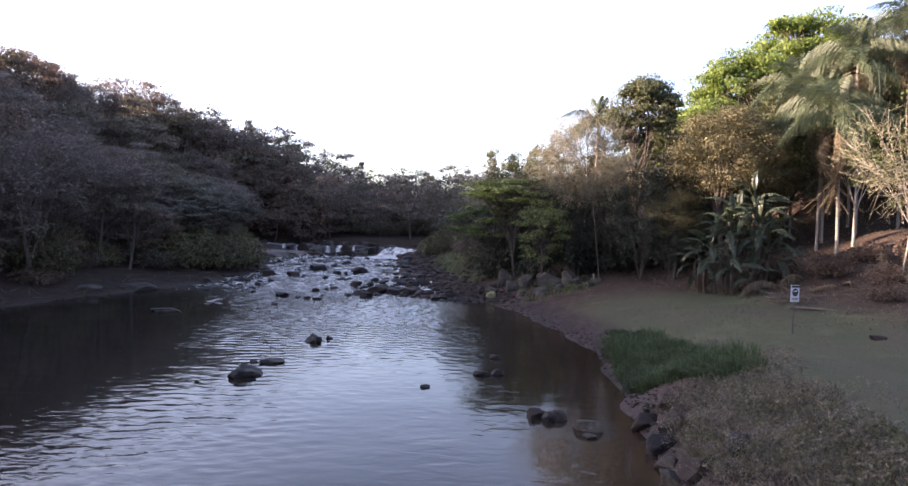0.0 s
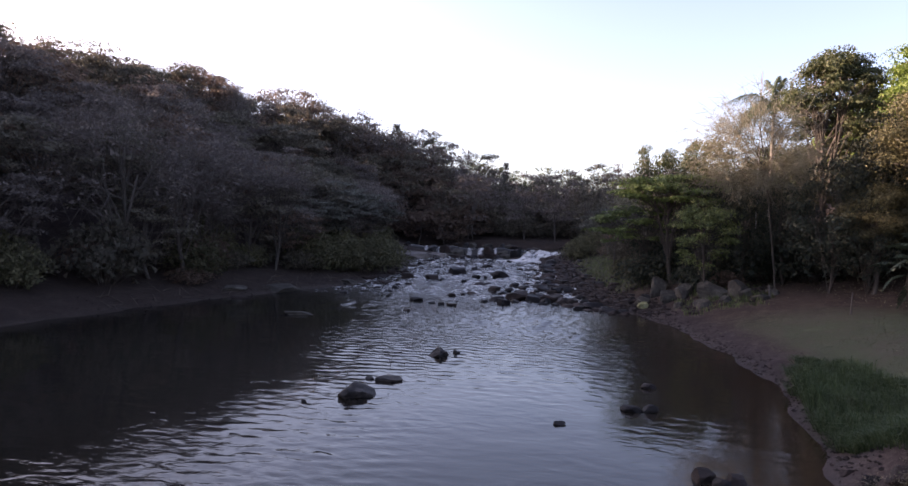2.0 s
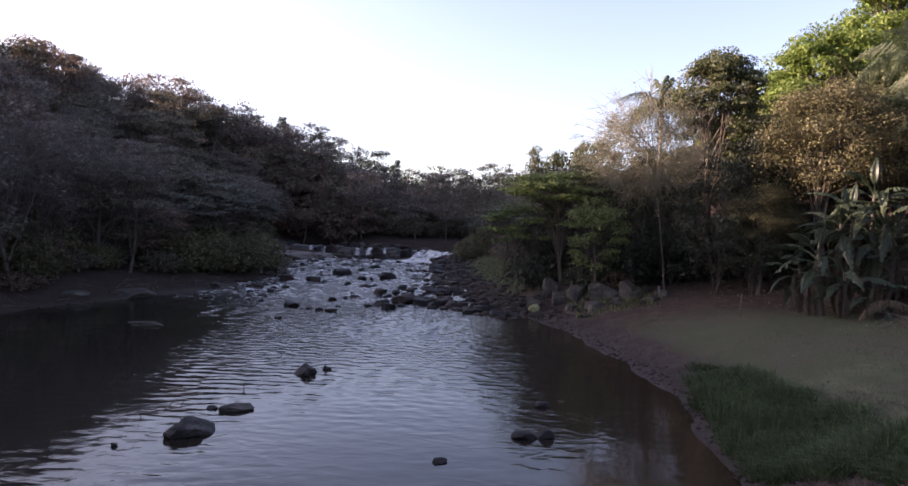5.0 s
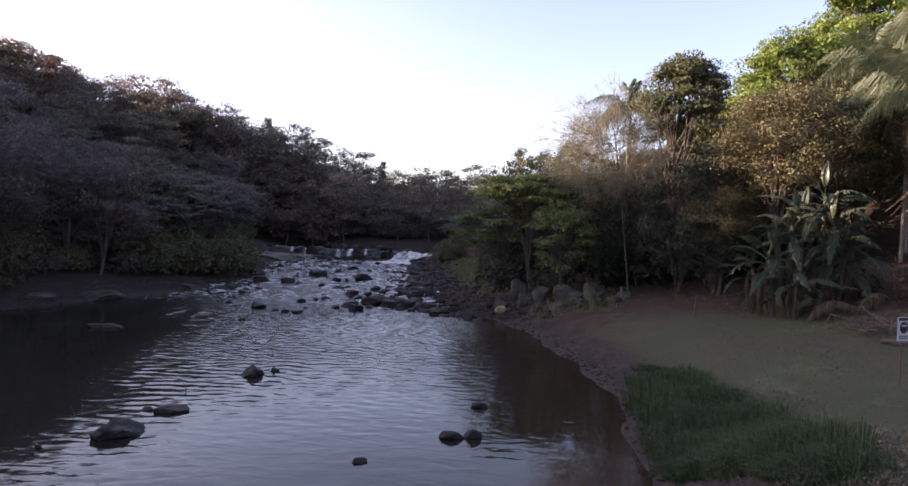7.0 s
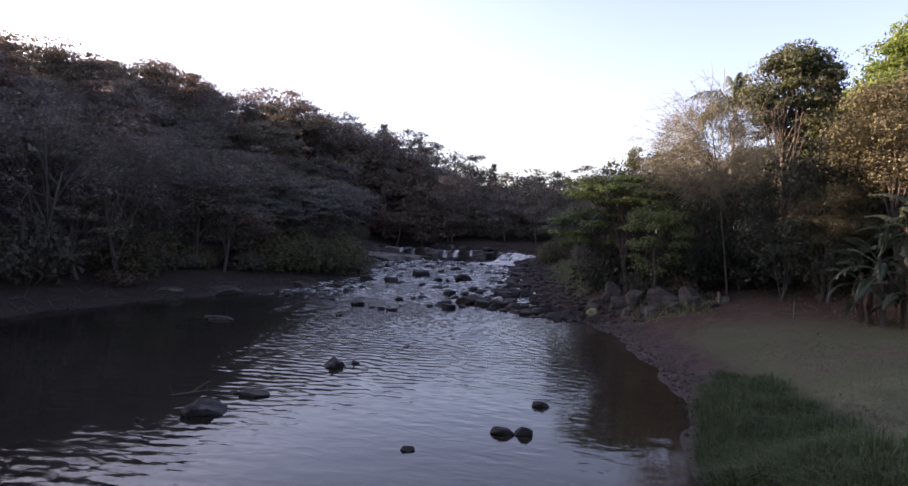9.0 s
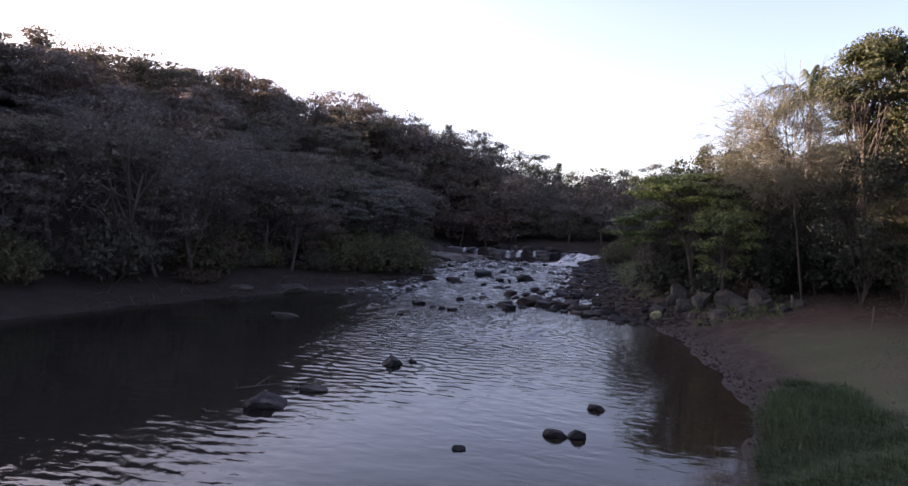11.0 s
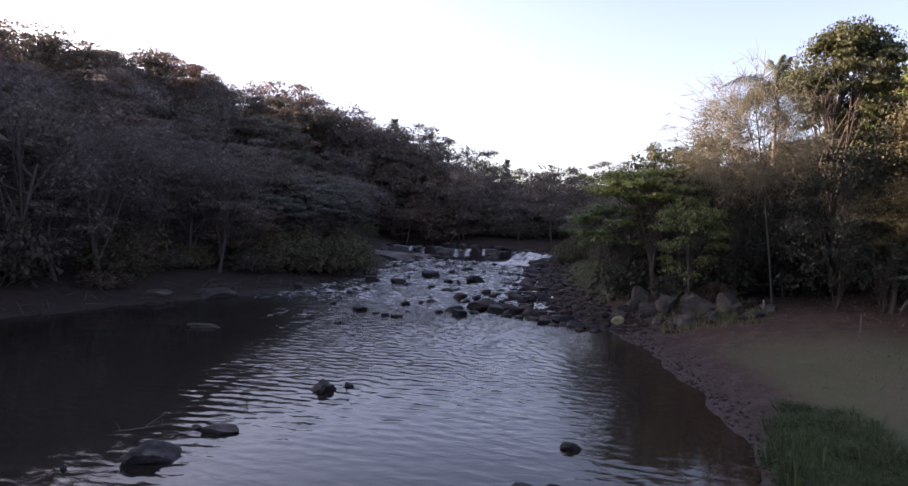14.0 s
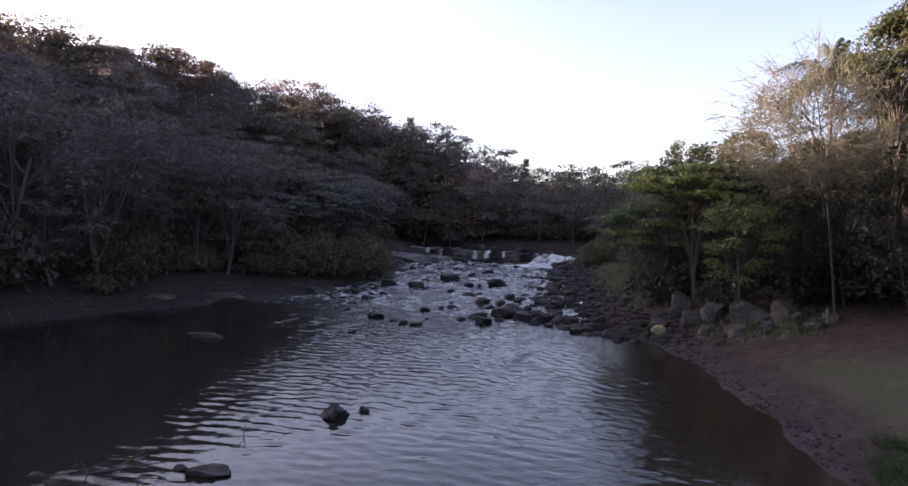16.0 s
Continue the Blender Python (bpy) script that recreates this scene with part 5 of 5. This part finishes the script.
# pebbles and leaf litter of the muddy margin
pebble_v, pebble_f, count = [], [], 0
unit = np.array([(1, 0, 0), (0, 1, 0), (-1, 0, 0), (0, -1, 0), (0, 0, 0.6), (0, 0, -0.6)])
octa = np.array([(0, 1, 4), (1, 2, 4), (2, 3, 4), (3, 0, 4), (1, 0, 5), (2, 1, 5), (3, 2, 5), (0, 3, 5)])
for _ in range(1700):
    if rng.uniform() < 0.72:
        y = rng.uniform(9, 38)
        x = shore_right(y) + abs(rng.normal()) * 0.55
    else:
        y = rng.uniform(25, 56)
        x = shore_left(y) - abs(rng.normal()) * 1.6
    s = rng.uniform(0.02, 0.07) * rng.uniform(0.5, 1.2)
    pebble_v.append(unit * s * rng.uniform(0.6, 1.3, 3) + (x, y, gz(x, y) + s * 0.2))
    pebble_f.append(octa + count)
    count += 6
ico = bmesh.new()
bmesh.ops.create_icosphere(ico, subdivisions=1, radius=1.0)
ball_v = np.array([v.co[:] for v in ico.verts])
ball_f = np.array([[v.index for v in face.verts] for face in ico.faces])
ico.free()
cobble_v, cobble_f, cobbles = [], [], 0
for _ in range(1700):
    y = rng.uniform(36.5, 67)
    x = shore_right(y) + rng.normal() * 1.1 + 0.3
    if rng.uniform() < 0.12:
        y = rng.uniform(44, 68)
        x = shore_left(y) - rng.normal() * 1.0 + 0.4
    s = 0.07 + 0.2 * rng.uniform() ** 2
    z = max(gz(x, y), float(water_level(x, y)) - 0.05)
    shape = ball_v * rng.uniform(0.8, 1.12, (len(ball_v), 1)) * s * rng.uniform(0.7, 1.3, 3) * (1, 1, 0.6)
    if len(cobble_v) % 16 == 0:
        x, y = rng.uniform(1.2, 7.0), rng.uniform(35.4, 39.5)
        z = gz(x, y)
    cobble_v.append(shape + (x, y, z + s * 0.1))
    cobble_f.append(ball_f + cobbles)
    cobbles += len(ball_v)
thing("cobbles", "dark rounded cobbles packed along the stony bank", "cobbles", kind="stuff", data=mesh_of("cobbles", np.concatenate(cobble_v), np.concatenate(cobble_f), M_ROCK_BROWN))
thing("pebbles", "scattered small stones and debris along the muddy water's edge", "pebbles", kind="stuff", data=mesh_of("pebbles", np.concatenate(pebble_v), np.concatenate(pebble_f), M_ROCK_BROWN))


# ---------------------------------------------------------------- grass and scrub
def blades(rng, pts, height, width, bend, count_each=1):
    """Bent grass blades, three faces each."""
    p = np.repeat(np.asarray(pts, float), count_each, axis=0)
    n = len(p)
    a = rng.uniform(0, 2 * math.pi, n)
    h = height * rng.uniform(0.55, 1.25, n) if np.isscalar(height) else np.repeat(height, count_each) * rng.uniform(0.6, 1.2, n)
    lean = np.stack([np.cos(a), np.sin(a), np.zeros(n)], 1) * (bend * h * rng.uniform(0.2, 1.2, n))[:, None]
    b = a + rng.uniform(-0.8, 0.8, n) + math.pi / 2
    side = np.stack([np.cos(b), np.sin(b), np.zeros(n)], 1) * width / 2
    up = np.stack([np.zeros(n), np.zeros(n), h], 1)
    m = p + up * 0.6 + lean * 0.35
    e = p + up * 0.95 + lean
    v = np.stack([p - side, p + side, m + side * 0.8, m - side * 0.8, e], 1).reshape(-1, 3)
    i = np.arange(n)[:, None] * 5
    return v, (i + np.array([0, 1, 2, 3])).tolist() + (i + np.array([3, 2, 4])).tolist()


def patch(x, y):
    """How thick the lush grass stands, 0 to 1."""
    mid = np.interp(y, (13.5, 16, 19, 22, 24.5, 25.8), (6.6, 6.2, 6.15, 6.2, 6.1, 6.0))
    half = np.interp(y, (13.5, 15, 17, 19, 22, 24.5, 25.8), (0.1, 0.7, 1.35, 1.5, 1.25, 0.9, 0.05))
    return np.clip((half - np.abs(x - mid)) / 0.5, 0, 1)


def sprinkle(rng, n, x0, x1, y0, y1, weight):
    x, y = rng.uniform(x0, x1, n), rng.uniform(y0, y1, n)
    w = weight(x, y)
    keep = rng.uniform(size=n) < w
    x, y = x[keep], y[keep]
    return np.stack([x, y, ground_z(x, y) - 0.01], 1)


def tussocks(rng, spots, height, reach, each, width):
    """Blades that spring from tuft feet and arch outwards."""
    spots = np.asarray(spots)
    n = len(spots) * each
    lump = np.clip(0.85 + 0.45 * rough_xy(spots[:, 0] * 3.1, spots[:, 1] * 2.6), 0.35, 1.5)
    own = np.repeat(rng.uniform(0.7, 1.2, len(spots)) * lump * height, each)
    p = np.repeat(spots, each, axis=0)
    a, r = rng.uniform(0, 2 * math.pi, n), np.sqrt(rng.uniform(0, 1, n))
    foot = p + np.stack([np.cos(a) * r * reach * 0.55, np.sin(a) * r * reach * 0.55, np.zeros(n)], 1)
    h = own * rng.uniform(0.6, 1.15, n) * (1.1 - 0.45 * r)
    out = np.stack([np.cos(a), np.sin(a), np.zeros(n)], 1) * (reach * (0.25 + 0.9 * r) * rng.uniform(0.5, 1.2, n))[:, None]
    b = a + math.pi / 2 + rng.uniform(-0.9, 0.9, n)
    side = np.stack([np.cos(b), np.sin(b), np.zeros(n)], 1) * width / 2
    up = np.stack([np.zeros(n), np.zeros(n), h], 1)
    m, e = foot + up * 0.75 + out * 0.35, foot + up * (0.95 - 0.25 * r[:, None]) + out
    v = np.stack([foot - side, foot + side, m + side * 0.8, m - side * 0.8, e], 1).reshape(-1, 3)
    i = np.arange(n)[:, None] * 5
    return v, (i + np.array([0, 1, 2, 3])).tolist() + (i + np.array([3, 2, 4])).tolist()


pts = sprinkle(rng, 1500, 4.4, 8.2, 13.4, 26, patch)
v, f = tussocks(rng, pts, 0.5, 0.4, 46, 0.018)
reeds = sprinkle(rng, 1500, 4.6, 7.4, 14.5, 19.5, lambda x, y: patch(x, y) * (1 - soft(5.6, 6.8, x)))
v2, f2 = blades(rng, reeds, 0.52, 0.013, 0.5, 2)
f = f + [tuple(i + len(v) for i in face) for face in f2]
v = np.concatenate([v, v2])
thing("tall_grass", "lush dark green clump of tall grass on the bank", "grass", kind="stuff", data=mesh_of("tall grass", v, f, L_GRASS))


def scrub(x, y):
    d = x - shore_right(y)
    return soft(0.2, 0.7, d) * (1 - soft(2.4, 3.2, d)) * (1 - soft(14.2, 15.4, y)) * 0.9 + 0.25 * np.clip(patch(x - 0.9, y) - patch(x, y), 0, 1)


pts = sprinkle(rng, 15000, 3.5, 9, 5, 22, scrub)
v, f = blades(rng, pts, 0.15, 0.011, 2.4, 4)
tufts = pts[rng.choice(len(pts), 170, replace=False)]
v2, f2 = tussocks(rng, tufts, 0.24, 0.34, 30, 0.011)
f = f + [tuple(i + len(v) for i in face) for face in f2]
v = np.concatenate([v, v2])
thing("dry_scrub", "tangled dry reddish-brown grass and weeds on the near bank", "scrub", kind="stuff", data=mesh_of("dry scrub", v, f, L_DRYGRASS))


weeds = sprinkle(rng, 900, 3.5, 8.5, 6, 16, scrub)
for label, leafy, some, size in (("low straggling green weeds among dry scrub", L_BANK, weeds[::3], 0.05), ("tangled dry leafy weeds on the near bank", L_DRYGRASS, np.concatenate([weeds[1::3], weeds[2::3]]), 0.04)):
    v, f = pads_at(rng, some + (0, 0, 0.12), (0.26, 0.26, 0.2), 90, size, size * 0.6, 0.0, 0.4)
    thing("weeds", label, "weeds", kind="stuff", data=mesh_of("weeds", v, f, leafy))


def turf(x, y):
    d = x - shore_right(y)
    return soft(1.0, 2.6, d) * (1 - soft(7.5, 10.5, d)) * (1 - soft(29, 33.5, y)) * np.clip(0.55 + 0.5 * rough_xy(x * 1.7, y * 1.3), 0.12, 1)


pts = sprinkle(rng, 52000, 3.5, 15, 7, 35, turf)
v, f = blades(rng, pts, 0.045, 0.009, 1.4, 2)
thing("lawn_grass", "short worn patchy lawn grass", "grass", kind="stuff", data=mesh_of("lawn grass", v, f, L_LAWN))
pts = sprinkle(rng, 16000, -6, 8, 38, 60, lambda x, y: soft(1.5, 2.5, x - shore_right(y)) * (1 - soft(6, 8, x - shore_right(y))) * soft(41, 44, y))
tufts = sprinkle(rng, 900, 0.4, 7.0, 34.6, 39.0, lambda x, y: 0.6 * soft(0.5, 1.2, x - shore_right(y)) * np.clip(0.4 + rough_xy(x * 2.3, y * 2.1), 0, 1))
pts = np.concatenate([pts, np.repeat(tufts, 5, axis=0) + rng.normal(size=(5 * len(tufts), 3)) * (0.08, 0.08, 0.0)])
v, f = blades(rng, pts, 0.26, 0.026, 0.9)
thing("bank_grass", "rough green grass on the far knoll", "grass", kind="stuff", data=mesh_of("bank grass", v, f, L_GREEN))
# fallen leaves under the trees
pts = sprinkle(rng, 9000, 4, 26, 18, 40, lambda x, y: soft(6.5, 10, x - shore_right(y)) * 0.9 + 0.006)
v, f = leaves_at(rng, pts + (0, 0, 0.03), (0.02, 0.02, 0.01), 1, 0.12, 0.07, 0.9)
thing("fallen_leaves", "brown fallen leaves littering the slope", "leaf litter", kind="stuff", data=mesh_of("fallen leaves", v, f, L_TAN))


# ---------------------------------------------------------------- sign, stakes, dead wood
def box(w, d, h, bevel=0.004):
    bm = bmesh.new()
    bmesh.ops.create_cube(bm, size=1.0)
    bmesh.ops.scale(bm, vec=(w, d, h), verts=bm.verts)
    bmesh.ops.bevel(bm, geom=bm.edges[:], offset=bevel, segments=1, affect="EDGES")
    return bm


def bm_mesh(name, bm, mat):
    me = bpy.data.meshes.new(name)
    bm.to_mesh(me)
    bm.free()
    me.materials.append(mat)
    return me


sign = thing("sign_post", "small white warning sign with dark pictogram on a thin metal post", "sign", at(10.1, 20.3, 25, sink=0.0))
post = Tubes()
post.add((0, 0, -0.3), (0.0, 0, 0.6), (0.0, 0, 1.42), 0.022, 0.022, 4, 8)
part("post", post.mesh("sign post", M_POST), sign)
plate = part("plate", bm_mesh("sign plate", box(0.36, 0.012, 0.5), M_WHITE), sign, "white metal plate", pose(0, -0.03, 1.2))
bar = box(0.34, 0.006, 0.06, 0.001)
part("heading", bm_mesh("sign heading", bar, M_BLACK), plate, "black heading bar", pose(0, -0.01, 0.205))
disc = bmesh.new()
bmesh.ops.create_cone(disc, cap_ends=True, segments=28, radius1=0.12, radius2=0.12, depth=0.006)
bmesh.ops.rotate(disc, verts=disc.verts, matrix=Matrix.Rotation(radians(90), 3, "X"))
part("pictogram", bm_mesh("sign disc", disc, M_BLACK), plate, "round dark pictogram", pose(0, -0.01, 0.03))
wave_bm = box(0.15, 0.006, 0.035, 0.001)
part("pictogram_wave", bm_mesh("sign wave", wave_bm, M_WHITE), plate, "", pose(0, -0.0145, 0.07))
for z in (-0.15, -0.19):
    part("lettering_bar", bm_mesh("sign line", box(0.26, 0.006, 0.018, 0.001), M_BLACK), plate, "", pose(0, -0.01, z))

stake = Tubes()
stake.add((0, 0, -0.2), (0.02, 0, 0.4), (0.03, 0, 0.86), 0.03, 0.026, 4, 7)
thing("stake", "thin weathered wooden stake in the worn turf", "stake", at(8.7, 30.7, sink=0.0), data=stake.mesh("stake", M_POST))
stump = Tubes()
stump.add((0, 0, -0.2), (0, 0.02, 0.3), (-0.05, 0, 0.6), 0.07, 0.05, 4, 8)
thing("stump", "short broken grey stump beside the boulders", "stump", at(6.9, 36.0, sink=0.0), data=stump.mesh("stump", M_POST))
mast = Tubes()
mast.add((0, 0, -0.3), (0, 0, 6.5), (0, 0, 11.6), 0.05, 0.02, 6, 6)
thing("mast", "thin metal mast rising above the treetops", "mast", at(7.4, 43.4, sink=0.0), data=mast.mesh("mast", M_STEEL))

log = Tubes()
log.add((-0.75, 0, 0.05), (0, 0.06, 0.1), (0.75, -0.05, 0.04), 0.065, 0.045, 6, 8)
thing("log", "grey fallen log lying on the leaf litter", "log", at(12.7, 24.3, -28, sink=0.0), data=log.mesh("log", M_DEADWOOD))
pile = thing("brush_pile", "heap of dry cut branches beside the banana clump", "brush pile", at(12.7, 26.4, sink=0.0))
for i in range(34):
    stick = Tubes()
    a, l = rng.uniform(0, math.pi), rng.uniform(0.5, 1.3)
    c = np.array((rng.normal() * 0.6, rng.normal() * 0.55, abs(rng.normal()) * 0.16 + 0.05))
    d = np.array((math.cos(a) * l, math.sin(a) * l, rng.uniform(-0.1, 0.45)))
    stick.add(c - d / 2 + (0, 0, max(0, d[2] / 2)), c + rng.normal(size=3) * 0.08 + (0, 0, 0.08), c + d / 2 + (0, 0, max(0, d[2] / 2)), 0.022, 0.01, 3, 5)
    part("branch", stick.mesh("branch", M_DEADWOOD), pile)
sticks = Tubes()
for i in range(110):
    if i < 70:
        y = rng.uniform(26, 56)
        x = shore_left(y) - abs(rng.normal()) * 2.2 - 0.3
    else:
        x, y = rng.uniform(12, 19), rng.uniform(23, 31)
    a, l = rng.uniform(0, math.pi), rng.uniform(0.3, 1.1)
    c = np.array((x, y, gz(x, y) + 0.03))
    d = np.array((math.cos(a) * l, math.sin(a) * l, 0))
    e0, e1 = c - d / 2, c + d / 2
    e0[2], e1[2] = gz(e0[0], e0[1]) + 0.02, gz(e1[0], e1[1]) + rng.uniform(0.02, 0.25)
    sticks.add(e0, c + (0, 0, 0.08), e1, 0.022, 0.008, 3, 4)
thing("branch_litter", "dead sticks strewn over the banks", "branches", kind="stuff", data=sticks.mesh("branch litter", M_DEADWOOD))
for i, (x, y) in enumerate(((14.2, 27.6), (15.4, 26.8), (16.4, 28.4), (14.8, 29.4), (16.0, 30.2), (17.4, 27.2), (15.0, 24.9), (16.8, 25.4), (13.6, 28.8), (18.0, 29.4), (17.2, 31.0))):
    thing("fallen_frond", "dry brown palm frond lying on the slope", "palm frond", pose(x, y, gz(x, y) + 0.12, rng.uniform(-10, 10), 8, 67 * i), group="fallen palm fronds", data=FROND_DEAD if i % 2 else FROND_FLAT)
snag = Tubes()
snag.add((-0.9, 0.1, -0.05), (0.0, 0.0, 0.12), (0.8, 0.25, 0.16), 0.024, 0.01, 5, 5)
snag.add((-0.1, 0.03, 0.07), (0.05, 0.2, 0.18), (0.3, 0.5, 0.3), 0.018, 0.008, 3, 4)
snag.add((0.3, 0.1, 0.1), (0.35, 0.0, 0.2), (0.38, -0.05, 0.32), 0.014, 0.008, 2, 4)
snag.add((-0.6, 0.08, 0.02), (-0.6, 0.0, 0.15), (-0.66, -0.1, 0.3), 0.014, 0.007, 2, 4)
thing("driftwood", "dead branch snagged in shallow water beside a boulder", "driftwood", pose(-6.7, 19.0, 0.0, 0, 0, 25) @ Matrix.Scale(0.85, 4), data=snag.mesh("driftwood", M_POST))
snag = Tubes()
snag.add((0, 0, -0.1), (0.02, 0, 0.1), (0.06, 0.02, 0.26), 0.014, 0.008, 3, 4)
snag.add((0.02, 0, 0.1), (-0.05, 0, 0.16), (-0.12, 0.03, 0.2), 0.01, 0.006, 2, 4)
thing("driftwood", "twig sticking up out of the water", "driftwood", pose(-6.1, 21.4, 0.0), data=snag.mesh("driftwood twig", M_POST))
board = box(0.5, 0.03, 0.3, 0.01)
thing("notice_board", "small pale board under the far trees", "board", pose(-18.3, 81.0, gz(-18.3, 81.0) + 0.8, 0, 0, 0), data=bm_mesh("notice board", board, M_STEEL))
